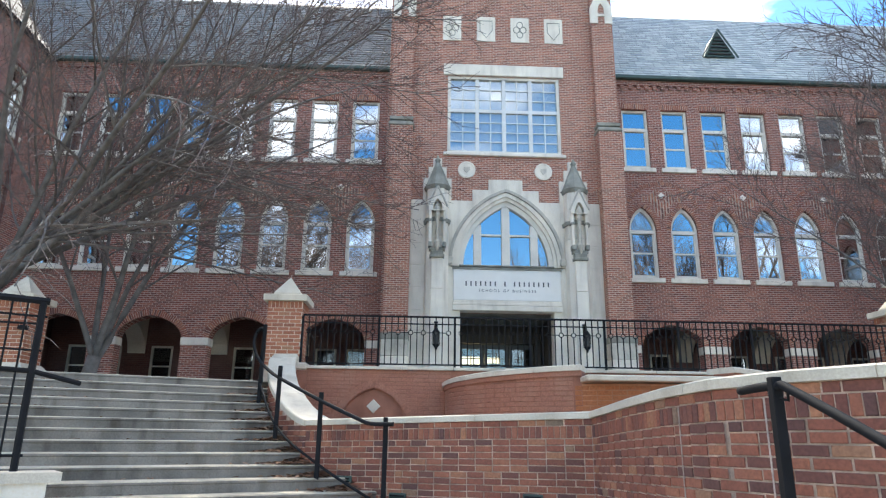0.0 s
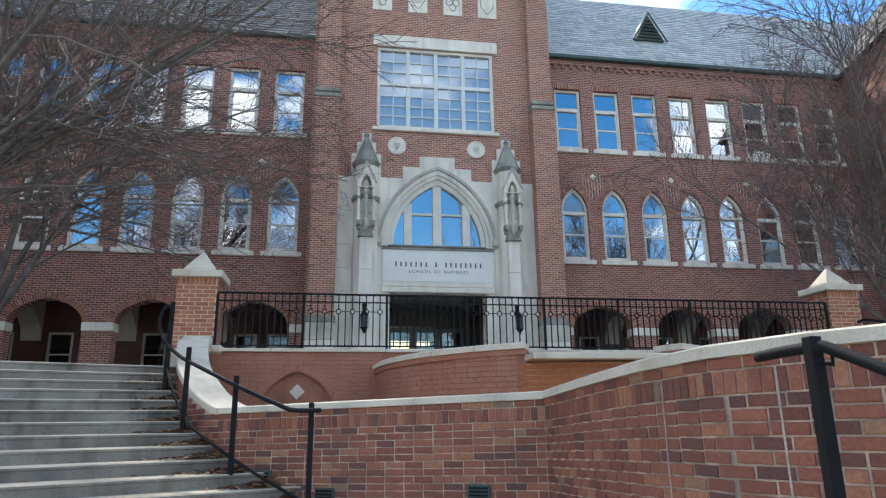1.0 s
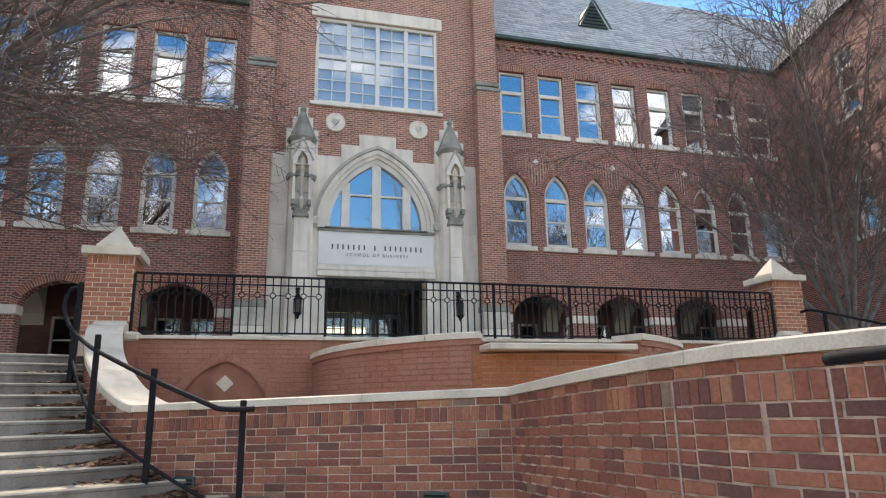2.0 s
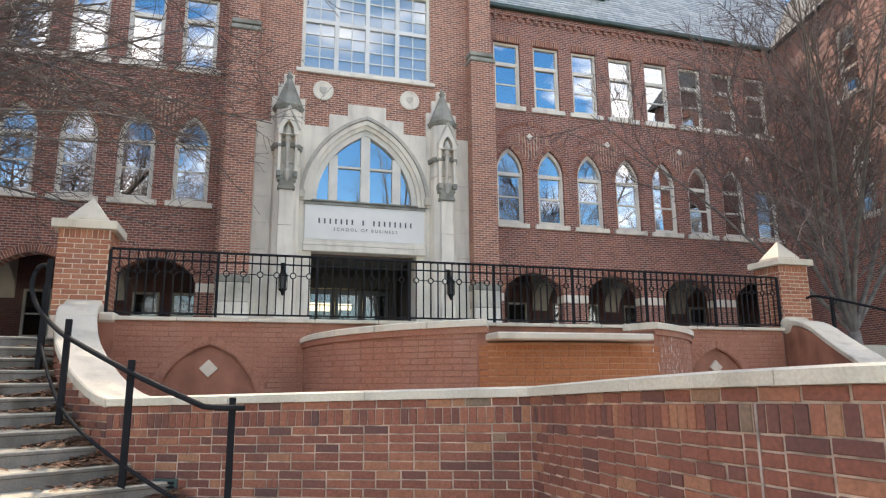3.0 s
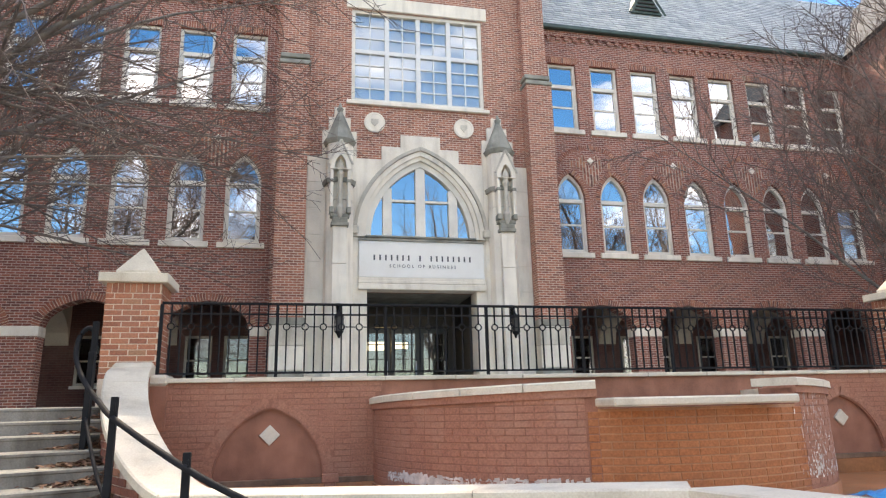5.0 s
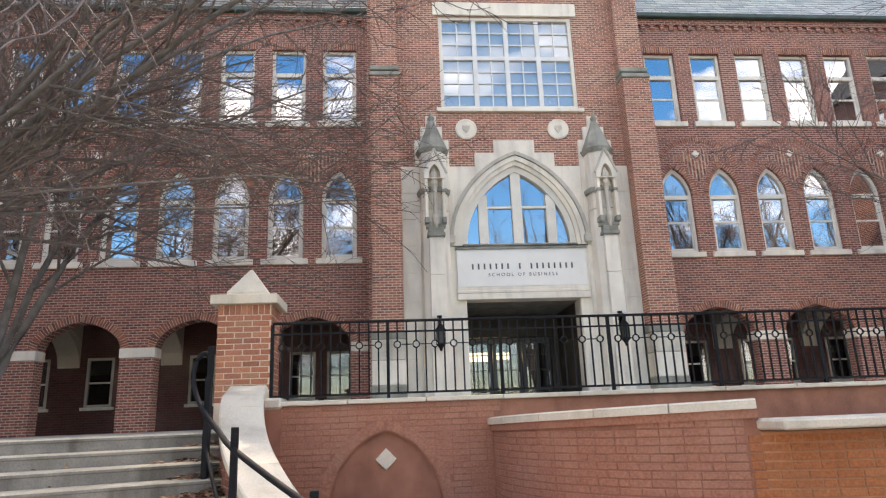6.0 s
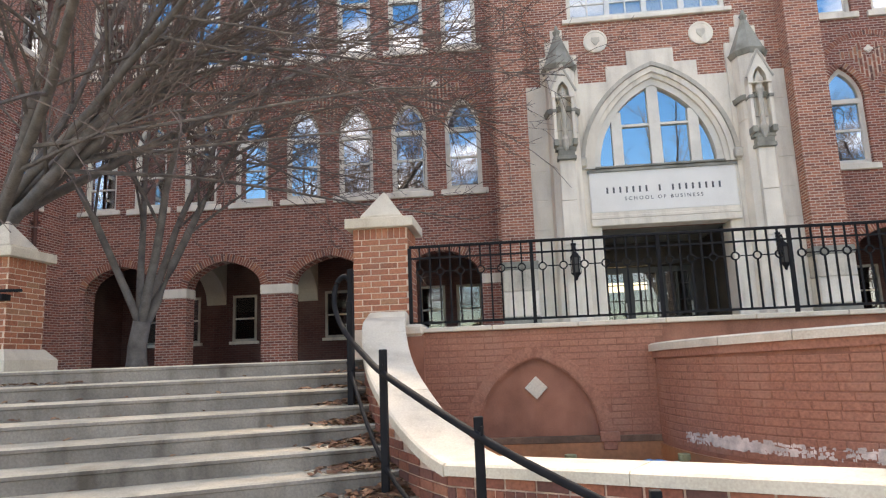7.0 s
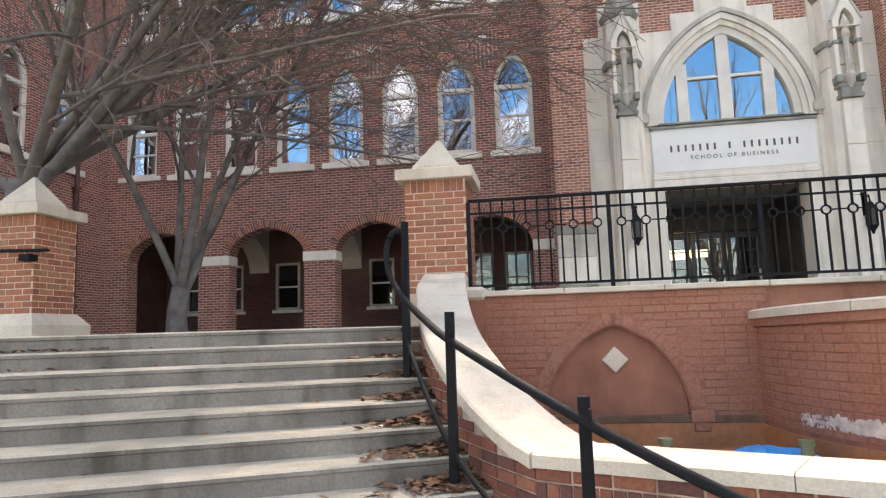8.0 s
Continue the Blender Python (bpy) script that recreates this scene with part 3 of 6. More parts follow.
def lift(a):
    """The drum's top falls slightly from the weir to its two ends."""
    return -0.075 * max(0.0, (NOTCH0 - a) / NOTCH0, (a - NOTCH1) / (180 - NOTCH1))


def drum_line(r, a0, a1, n):
    return [(x, y, lift(a0 + (a1 - a0) * k / n)) for k, (x, y) in enumerate(arc(r, a0, a1, n))]


for a0, a1, top in ((0, NOTCH0, 2.60), (NOTCH0, NOTCH1, 2.44), (NOTCH1, 180, 2.60)):
    part("drum_wall", ribbon(drum_line(R, a0, a1, 24), [(0, 1.15), (-0.35, 1.15), (-0.35, top), (0, top)]), M_MORTAR_PAINT if top > 2.5 else M_POOL, fountain, smooth=False)
    if top > 2.5:
        n = 5
        for k in range(n):
            b0, b1 = a0 + (a1 - a0) * k / n, a0 + (a1 - a0) * (k + 1) / n - 0.15
            part("coping_stone", ribbon(drum_line(R, b0, b1, 5), [(0.06, 2.62), (-0.42, 2.62), (-0.42, 2.70), (0.03, 2.70), (0.06, 2.685)]), M_COPING, fountain)
        part("coping_course", ribbon(drum_line(R, a0, a1, 24), [(0.03, 2.55), (-0.3, 2.55), (-0.3, 2.62), (0.03, 2.62)]), M_PAINT_JOINED, fountain)
part("weir_slab", boxes((XF - 1.06, XF + 0.80, YW - R - 0.17, YW - R + 0.75, 2.455, 2.535), bevel=0.015), M_COPING, fountain, "pale stone weir lip")
M_RUST = brick_pieces("rust_washed_brick", "object", [(0.0, (0.35, 0.115, 0.04)), (0.5, (0.37, 0.125, 0.046)), (1.0, (0.395, 0.14, 0.055))], 0.55, (0.30, 0.125, 0.06))
M_RUST_JOINED = brick_pieces("rust_washed_brick_run", "island", [(0.0, (0.35, 0.115, 0.04)), (0.5, (0.37, 0.125, 0.046)), (1.0, (0.395, 0.14, 0.055))], 0.55, (0.30, 0.125, 0.06))
run = Run(arc(R - 0.016, 0, 180, 90))


def under_coping(rows):
    return [q for q in rows if q[0].z + 0.02 < 2.56 + lift(math.degrees(math.atan2(YW - q[0].y, XF - q[0].x)))]


cut0, cut1 = run.length * (NOTCH0 - 2) / 180, run.length * (NOTCH1 + 2) / 180
lay(under_coping(courses(run, 2.55, 1.66, "s", rnd_seed=7, gap=0.003, s0=cut0 - 1.75, s1=cut0 - 0.02)), fountain, M_PAINT, M_PAINT_JOINED, 90, depth=0.02)
lay(under_coping(courses(run, 2.55, 1.66, "s", rnd_seed=9, gap=0.003, s0=0.02, s1=cut0 - 1.76)), fountain, M_PAINT, M_PAINT_JOINED, 0, depth=0.02)
lay(courses(run, 2.42, 1.20, "s", rnd_seed=8, gap=0.004, s0=cut0, s1=cut1), fountain, M_RUST, M_RUST_JOINED, 190, depth=0.02)
lay(under_coping(courses(run, 2.55, 1.66, "s", rnd_seed=10, gap=0.003, s0=cut1, s1=run.length)), fountain, M_PAINT, M_PAINT_JOINED, 20, depth=0.02)
part("drum_foot", ribbon([(x, y, 0) for x, y in arc(R + 0.012, 0, 180, 60)], [(0.01, 1.15), (-0.1, 1.15), (-0.1, 1.64), (0.01, 1.64)]), M_POOL, fountain, "rust-stained foot below the old water line")
# white lime crusts along the old water line
M_LIME = material("lime_crust", (0.66, 0.58, 0.51), 0.9, vary=0.4, scale=9, fine=80, bump=0.4)
rnd = random.Random(4)
bm = bmesh.new()
for k in range(800):
    a = rnd.choice([rnd.uniform(14, 66), rnd.uniform(14, 66), rnd.uniform(16, 40), rnd.uniform(114, 140), rnd.choice([rnd.uniform(72, 84), rnd.uniform(24, 60)])])
    big = 0.12 if 70 < a < 110 else 1.0
    big *= 0.35 + 0.9 * max(0, noise.noise((a * 0.22, 0.5, 0)) + 0.35)
    h, w = rnd.uniform(0.012, 0.035) * min(1, big), rnd.uniform(0.004, 0.045) * min(1, big)
    z = 1.775 + rnd.choice((0.0, 0.0, 0.034, -0.03)) + rnd.uniform(-0.008, 0.008) + (rnd.random() ** 3 * 0.35 if a > 112 else 0)
    x, y = XF - (R + 0.0065) * math.cos(radians(a)), YW - (R + 0.0065) * math.sin(radians(a))
    t = Vector((math.sin(radians(a)), -math.cos(radians(a)), 0))
    c = Vector((x, y, z))
    q = [c - t * w + Vector((0, 0, rnd.uniform(-0.022, 0))), c + t * w + Vector((0, 0, rnd.uniform(-0.022, 0))), c + t * w * rnd.uniform(0.5, 0.95) + Vector((0, 0, h)), c - t * w * rnd.uniform(0.5, 0.95) + Vector((0, 0, h * rnd.uniform(0.6, 1)))]
    bm.faces.new([bm.verts.new(v) for v in q])
for k in range(150):
    a = rnd.choice([rnd.gauss(NOTCH1 + 6, 3.0), rnd.gauss(NOTCH1 + 7, 3.5), rnd.gauss(NOTCH1 + 9, 3.5), rnd.gauss(NOTCH1 + 7, 3.5)])
    z = rnd.uniform(1.75, 2.5)
    w, h = rnd.uniform(0.001, 0.007), rnd.uniform(0.008, 0.07)
    t = Vector((math.sin(radians(a)), -math.cos(radians(a)), 0))
    c = Vector((XF - (R + 0.0065) * math.cos(radians(a)), YW - (R + 0.0065) * math.sin(radians(a)), z))
    bm.faces.new([bm.verts.new(v) for v in (c - t * w, c + t * w * 0.7, c + t * w + Vector((0, 0, h)), c - t * w * 0.6 + Vector((0, 0, h)))])
part("lime_crust", bm, M_LIME, fountain, "white lime crust along the old water line", kind="stuff")
bm = bmesh.new()
bm.faces.new([bm.verts.new((x, y, 1.46)) for x, y in ((-2.0, YW), (-1.9, 11.6), (-1.05, 10.1), (2.1, 8.35), (2.1, 6.9), (2.2, 5.6), (2.9, 4.5), (9.0, 4.5), (9.4, YW))])
solid("pool_floor", bm, M_POOL, "rust-brown floor of the drained pool", "floor", "structure")

bm = bmesh.new()
bmesh.ops.create_grid(bm, x_segments=22, y_segments=16, size=0.5)
for v in bm.verts:
    v.co = Vector((0.26 + v.co.x * 0.95 + 0.06 * noise.noise(v.co * 4.0), 11.85 + v.co.y * 0.75, 1.47 + 0.05 * max(0, noise.noise(v.co * 6.1)) + 0.13 * math.exp(-7 * (v.co.x - 0.22) ** 2 - 5 * (v.co.y - 0.1) ** 2)))
solid("tarpaulin", bm, M_TARP, "crumpled blue tarpaulin on the pool floor", "tarpaulin")
bm = bmesh.new()
bmesh.ops.create_grid(bm, x_segments=22, y_segments=16, size=0.5)
for v in bm.verts:
    v.co = Vector((6.0 + v.co.x * 1.0, 10.5 + v.co.y * 0.8, 1.48 + 0.10 * max(0, noise.noise(v.co * 5.3)) + 0.15 * math.exp(-9 * v.co.x ** 2 - 8 * v.co.y ** 2)))
solid("tarpaulin", bm, M_TARP, "blue tarpaulin heaped in the pool by the wall", "tarpaulin")
M_NOZZLE = material("verdigris_brass", (0.22, 0.25, 0.14), 0.6, metal=0.3, vary=0.3, bump=0.1)
for x, y in ((-0.34, 11.72), (0.58, 11.62)):
    nz = thing("fountain_nozzle", (x, y, 1.40), "greenish brass fountain nozzle in the dry pool", "nozzle", "fountain nozzles")
    bm = bmesh.new()
    tube(bm, [(x, y, 1.40), (x, y, 1.58), (x, y, 1.66)], [0.06, 0.045, 0.04], 12)
    part("cone", bm, M_NOZZLE, nz)
    bm = bmesh.new()
    tube(bm, [(x, y, 1.655), (x, y, 1.70)], [0.052, 0.052], 12)
    part("cap", bm, M_NOZZLE, nz)

# ---- the low wall round the landing ----
low_wall = thing("low_wall", (0.5, 9, LAND), "red clay brick wall with white cast-stone coping", "wall", kind="structure")
WALL = [(-1.22, 9.98), (1.97, 8.20), (1.94, 6.9), (1.94, 6.1), (2.02, 5.45), (2.25, 4.95), (2.75, 4.25), (4.6, 2.2), (8.0, -1.2)]
COPE_Z = [1.918, 1.998, 2.055, 2.085, 2.105, 2.115, 2.12, 2.12, 2.12]
wall_z = [(x, y, z) for (x, y), z in zip(WALL, COPE_Z)]
part("wall_core", ribbon([(x, y, z) for x, y, z in wall_z], [(-0.002, -3.0), (-0.30, -3.0), (-0.30, -0.072), (-0.002, -0.072)]), M_MORTAR, low_wall)


def dense(pts, step):
    out = []
    for a, b in zip(pts, pts[1:]):
        a, b = Vector(a), Vector(b)
        n = max(1, round((b - a).length / step))
        out += [a + (b - a) * k / n for k in range(n)]
    return out + [Vector(pts[-1])]


COPE = [(0.035, -0.072), (-0.36, -0.072), (-0.36, -0.01), (-0.34, 0.0), (0.015, 0.0), (0.035, -0.012)]
runw = Run([(x, y) for x, y, z in wall_z])


def cope_z(s):
    for i in range(len(runw.l) - 1):
        if s <= runw.l[i + 1] + 1e-6:
            u = (s - runw.l[i]) / (runw.l[i + 1] - runw.l[i])
            return COPE_Z[i] + (COPE_Z[i + 1] - COPE_Z[i]) * u
    return COPE_Z[-1]


joints = [0.0, 1.16, 2.35, runw.l[1], runw.l[1] + 1.45, runw.l[1] + 2.45, runw.l[1] + 3.75, runw.l[1] + 5.0, runw.length]
for a, b in zip(joints, joints[1:]):
    stops = [a] + [l for l in runw.l if a + 0.02 < l < b - 0.02] + [b - 0.005]
    pts = []
    for s in stops:
        p, d = runw.at(s)
        pts.append((p.x, p.y, cope_z(s)))
    part("coping_stone", ribbon(pts, COPE), M_COPING, low_wall)


def sloped(rows):
    """Lets the courses follow the coping's slight fall."""
    out = []
    for p, d, ln, hh in rows:
        s = min(range(0, 1001), key=lambda k: (runw.at(runw.length * k / 1000)[0].xy - p.xy).length) * runw.length / 1000
        out.append((Vector((p.x, p.y, p.z + cope_z(s) - 1.955)), d, ln, hh))
    return out


seg = [Run(WALL[0:2]), Run(WALL[1:7]), Run(WALL[6:])]
r0 = courses(seg[0], 1.883, LAND - 0.05, "srs", rnd_seed=11)
r1 = courses(seg[1], 1.883, LAND - 0.3, "srs", rnd_seed=12)
r2 = courses(seg[2], 1.883, LOW - 0.1, "srs", rnd_seed=13)
r0.sort(key=lambda r: r[0].z, reverse=True)
face = [(Vector((p.x, p.y, p.z)), d, ln, hh) for p, d, ln, hh in r0]
lay(sloped(face[:150]) + sloped(r1[:150]) + sloped(face[150:]) + sloped(r1[150:]) + sloped(r2), low_wall, M_RED, M_RED_JOINED, 300, depth=0.008)

# sealed expansion joints down the wall
M_SEAL = material("pale_joint_sealant", (0.44, 0.35, 0.30), 0.8, vary=0.4, scale=12, fine=60, bump=0.3, stain=0.4)
for s_j in (runw.l[1] + 0.012, runw.l[1] + 2.32, runw.l[1] + 3.12):
    p, d = runw.at(s_j)
    bm = boxes((-0.0055, 0.0055, -0.0105, 0.02, LAND - 0.1 - 1.5, cope_z(s_j) - 0.145 - 1.5))
    bmesh.ops.transform(bm, matrix=Matrix.Translation((p.x, p.y, 1.5)) @ Matrix.Rotation(math.atan2(d.y, d.x), 4, "Z"), verts=bm.verts)
    part("expansion_joint", bm, M_SEAL, low_wall, "pale sealed expansion joint")


# step lights set in the wall
def step_light(s, z):
    p, d = runw.at(s)
    m = Matrix.Translation((p.x, p.y, z)) @ Matrix.Rotation(math.atan2(d.y, d.x), 4, "Z")
    e = thing("step_light", (p.x, p.y, z), "grey louvred metal step light set in the brick wall", "light", "step lights")
    bm = bmesh.new()
    box(bm, -0.11, 0.11, -0.03, 0.03, -0.062, 0.062, 0.006)
    bmesh.ops.transform(bm, matrix=m, verts=bm.verts)
    part("frame", bm, M_GUTTER, e)
    for k in range(3):
        bm = bmesh.new()
        box(bm, -0.09, 0.09, -0.042, -0.02, -0.04 + k * 0.032, -0.022 + k * 0.032, 0.002)
        bmesh.ops.transform(bm, matrix=m, verts=bm.verts)
        part("louvre", bm, M_IRON, e)


step_light(0.62, 1.20)
step_light(1.37, 1.04)
step_light(3.0, 1.10)

# ---- the swept walls that climb from the low walls to the piers ----
SWEEP_U = (0, 0.10, 0.20, 0.28, 0.36, 0.49, 0.63, 0.79, 0.93, 1.0)
SWEEP_Z = (3.03, 3.01, 2.94, 2.82, 2.68, 2.49, 2.32, 2.11, 1.96, 1.918)


def swept_wall(mirror):
    fx = (lambda x: 2 * 3.54 - x) if mirror else (lambda x: x)
    e = thing("swept_wall", (fx(-1.8), 11.4, LAND), "curved brick stair wall with a sweeping white stone coping", "wall", "swept stair walls", kind="structure")
    line = []
    n = 22
    for k in range(n + 1):
        u = k / n
        y = 12.98 - 3.0 * u
        x = -2.30 + 1.08 * u ** 1.9
        z = float(np.interp(u, SWEEP_U, SWEEP_Z))
        line.append((x, y, z))
    pts = [(fx(x), y, z) for x, y, z in line]
    order = pts
    side = 1 if not mirror else -1
    prof = [(side * a, b) for a, b in ((0.035, -0.08), (-0.40, -0.08), (-0.40, -0.012), (-0.385, 0.0), (0.02, 0.0), (0.035, -0.012))]
    cut = [0, 6, 14, n]
    for a, b in zip(cut, cut[1:]):
        part("coping_stone", ribbon(order[a:b + 1], prof), M_COPING, e, smooth=False)
    prof = [(side * a, b) for a, b in ((-0.002, -2.4), (-0.36, -2.4), (-0.36, -0.10), (-0.002, -0.10))]
    part("wall_core", ribbon(order, prof), M_MORTAR, e)
    run_s = Run([(x, y) for x, y, z in (order if not mirror else order[::-1])])
    zs = [z for x, y, z in (order if not mirror else order[::-1])]
    rows = []
    for p, d, ln, hh in courses(run_s, 3.0, 0.85, "s", rnd_seed=21):
        i = min(range(len(zs)), key=lambda k: (run_s.p[k].xy - p.xy).length)
        if p.z + 0.03 < zs[i] - 0.10:
            rows.append((p, d, ln, hh))
    rows.sort(key=lambda r: r[0].y)
    lay(rows, e, M_RED, M_RED_JOINED, 160 if not mirror else 60, depth=0.012)
    bm = bmesh.new()
    tube(bm, [(fx(-2.335), 12.90, 2.93), (fx(-2.31), 12.90, 2.93), (fx(-1.92), 12.90, 2.93), (fx(-1.90), 12.90, 2.93)], [0.12, 0.15, 0.15, 0.12], 20)
    part("scroll", bm, M_COPING, e, "rounded white stone scroll against the pier", smooth=True)
    # inner face, painted
    part("inner_face", ribbon(order, [(side * a, b) for a, b in ((-0.36, -2.2), (-0.385, -2.2), (-0.385, -0.10), (-0.36, -0.10))]), M_MORTAR_PAINT, e)


swept_wall(False)
swept_wall(True)

# ---- brick piers with pyramid caps ----
def pier(x, y, z0, label, plinth):
    e = thing("brick_pier", (x, y, z0), label, "pier", "brick piers")
    h = 0.31
    zb = z0 + (0.40 if plinth else 0.0)
    part("core", boxes((x - h, x + h, y - h, y + h, z0 - 0.3, 4.04)), M_MORTAR_LIGHT, e)
    for ang in (0, 90, 180, 270):
        c, s = round(math.cos(radians(ang))), round(math.sin(radians(ang)))
        a = (x + c * -h - s * -h, y + s * -h + c * -h)
        b = (x + c * h - s * -h, y + s * h + c * -h)
        rr = Run([a, b])
        rows = courses(rr, 4.04, zb, "rs", headers=0.0)
        lay(rows, e, M_ORANGE, M_ORANGE_JOINED, 300, depth=0.007)
    part("cap_slab", boxes((x - 0.392, x + 0.392, y - 0.392, y + 0.392, 4.04, 4.155), bevel=0.008), M_COPING, e, "white cast-stone slab")
    bm = bmesh.new()
    box(bm, x - 0.24, x + 0.24, y - 0.24, y + 0.24, 4.155, 4.215, 0.004)
    a = [bm.verts.new((x + sx * 0.235, y + sy * 0.235, 4.215)) for sx, sy in ((-1, -1), (1, -1), (1, 1), (-1, 1))]
    t = [bm.verts.new((x + sx * 0.012, y + sy * 0.012, 4.535)) for sx, sy in ((-1, -1), (1, -1), (1, 1), (-1, 1))]
    for k in range(4):
        bm.faces.new((a[k], a[(k + 1) % 4], t[(k + 1) % 4], t[k]))
    bm.faces.new(t)
    part("pyramid_cap", bm, M_COPING, e, "white stone pyramid")
    if plinth:
        bm = bmesh.new()
        box(bm, x - 0.44, x + 0.44, y - 0.44, y + 0.44, z0 - 0.1, zb - 0.12)
        lo = [bm.verts.new((x + sx * 0.44, y + sy * 0.44, zb - 0.12)) for sx, sy in ((-1, -1), (1, -1), (1, 1), (-1, 1))]
        hi = [bm.verts.new((x + sx * 0.335, y + sy * 0.335, zb + 0.01)) for sx, sy in ((-1, -1), (1, -1), (1, 1), (-1, 1))]
        for k in range(4):
            bm.faces.new((lo[k], lo[(k + 1) % 4], hi[(k + 1) % 4], hi[k]))
        bm.faces.new(hi)
        part("plinth", bm, M_COPING, e, "white chamfered stone plinth")
    return e


pier(-2.21, 13.32, 2.88, "orange-red brick pier with white stone pyramid cap", False)
pier(9.4, 13.32, 2.88, "orange-red brick pier with white stone pyramid cap", False)
pier(-6.86, 13.10, 2.56, "orange-red brick pier on a white stone plinth", True).location.z -= 0.12
solid("terrace_block", boxes((-2.0, -1.72, 12.80, 13.3, 2.3, 2.80), bevel=0.006), M_MORTAR_PAINT, "painted brick return beside the pier", "wall return", "structure")
solid("terrace_block_cap", boxes((-2.02, -1.72, 12.78, 13.3, 2.80, 2.93), bevel=0.03), M_COPING, "white stone cap beside the pier", "stone cap", "structure")

# ---- iron railings ----
def railing(x0, x1, y, z0, h=0.93):
    e = thing("iron_railing", ((x0 + x1) / 2, y, z0), "black iron railing with a band of rings", "railing")
    bm = bmesh.new()
    box(bm, x0, x1, y - 0.022, y + 0.022, z0 + h - 0.03, z0 + h, 0.006)
    part("top_rail", bm, M_IRON, e)
    part("upper_rail", boxes((x0, x1, y - 0.01, y + 0.01, z0 + h - 0.155, z0 + h - 0.135)), M_IRON, e)
    part("bottom_rail", boxes((x0, x1, y - 0.012, y + 0.012, z0 + 0.05, z0 + 0.075)), M_IRON, e)
    n_bay = 8
    bay = (x1 - x0) / n_bay
    post = boxes((-0.019, 0.019, -0.019, 0.019, 0, h - 0.03))
    post_me = finish(post, "post", M_IRON)
    zr = h - 0.30
    bal_me = finish(boxes((-0.009, 0.009, -0.009, 0.009, 0.06, h - 0.02)), "baluster", M_IRON)
    low_me = finish(boxes((-0.009, 0.009, -0.009, 0.009, 0.06, zr - 0.038), (-0.009, 0.009, -0.009, 0.009, zr + 0.038, h - 0.02)), "baluster", M_IRON)
    bm = bmesh.new()
    n = 16
    ring = []
    for k in range(n):
        a = 2 * math.pi * k / n
        ring.append([bm.verts.new((r * math.cos(a), yy, r * math.sin(a))) for r, yy in ((0.047, -0.009), (0.047, 0.009), (0.033, 0.009), (0.033, -0.009))])
    for a, b in zip(ring, ring[1:] + ring[:1]):
        for j in range(4):
            bm.faces.new((a[j], a[(j + 1) % 4], b[(j + 1) % 4], b[j]))
    ring_me = finish(bm, "ring", M_IRON)
    link_me = finish(boxes((-0.062, 0.062, -0.006, 0.006, zr - 0.006, zr + 0.006)), "link_bar", M_IRON)

    def put(name, me, x, z):
        ob = new(name, me)
        attach(ob, e)
        ob.matrix_basis = Matrix.Translation((x, y, z))
    for b in range(n_bay + 1):
        put("post", post_me, x0 + bay * b, z0)
        if b == n_bay:
            break
        m = 12
        for k in range(1, m):
            x = x0 + bay * (b + k / m)
            put("baluster", low_me if k % 2 else bal_me, x, z0)
            if k % 2:
                put("ring", ring_me, x, z0 + zr)
            elif 0 < k < m:
                put("link_bar", link_me, x, z0)


railing(-1.88, 9.0, YW + 0.17, 2.885)

# ---- handrails on posts ----
def handrail(name, posts, path, lower_path, label):
    e = thing(name, (posts[0][0], posts[0][1], posts[0][2]), label, "handrail")
    for x, y, zb, zt in posts:
        bm = boxes((x - 0.026, x + 0.026, y - 0.026, y + 0.026, zb, zt), bevel=0.004)
        part("post", bm, M_IRON, e)
        bm = bmesh.new()
        tube(bm, [(x, y, zt - 0.10), (x + 0.02, y - 0.07, zt - 0.115), (x + 0.02, y - 0.075, zt - 0.045)], 0.008, 6)
        part("bracket", bm, M_IRON, e)
    bm = bmesh.new()
    tube(bm, path, 0.0235, 10)
    part("rail", bm, M_IRON, e, smooth=True)
    if lower_path:
        bm = bmesh.new()
        tube(bm, lower_path, 0.016, 8)
        part("lower_rail", bm, M_IRON, e, smooth=True)
    return e


def smooth_path(pts, n=6):
    pts = [Vector(p) for p in pts]
    out = []
    for i in range(len(pts) - 1):
        p0, p1, p2, p3 = pts[max(i - 1, 0)], pts[i], pts[i + 1], pts[min(i + 2, len(pts) - 1)]
        for k in range(n):
            t = k / n
            out.append(0.5 * (2 * p1 + (p2 - p0) * t + (2 * p0 - 5 * p1 + 4 * p2 - p3) * t * t + (3 * p1 - p0 - 3 * p2 + p3) * t ** 3))
    return out + [pts[-1]]


RAILP = [(x, y, tread_z(x, y) - 0.02, z) for x, y, z in ((-0.18, 8.98, 1.93), (-0.99, 9.49, 2.23), (-1.69, 10.40, 2.63), (-2.235, 11.70, 3.40), (-2.21, 11.56, 3.09))]
handrail("stair_handrail", RAILP,
         smooth_path([(-0.09, 8.89, 1.855), (-0.18, 8.92, 1.855), (-0.36, 9.01, 1.862), (-0.46, 9.06, 1.895), (-0.97, 9.43, 2.12), (-1.66, 10.34, 2.45), (-1.94, 10.92, 2.60), (-2.14, 11.28, 2.74), (-2.28, 11.50, 2.885), (-2.365, 11.62, 3.05), (-2.38, 11.68, 3.19), (-2.355, 11.71, 3.29), (-2.31, 11.72, 3.335), (-2.265, 11.72, 3.32), (-2.24, 11.71, 3.27)]),
         smooth_path([(-0.18, 8.98, 0.98), (-0.99, 9.49, 1.40), (-1.69, 10.40, 1.84), (-2.27, 11.70, 2.55)]),
         "black iron stair handrail curling up at its end")
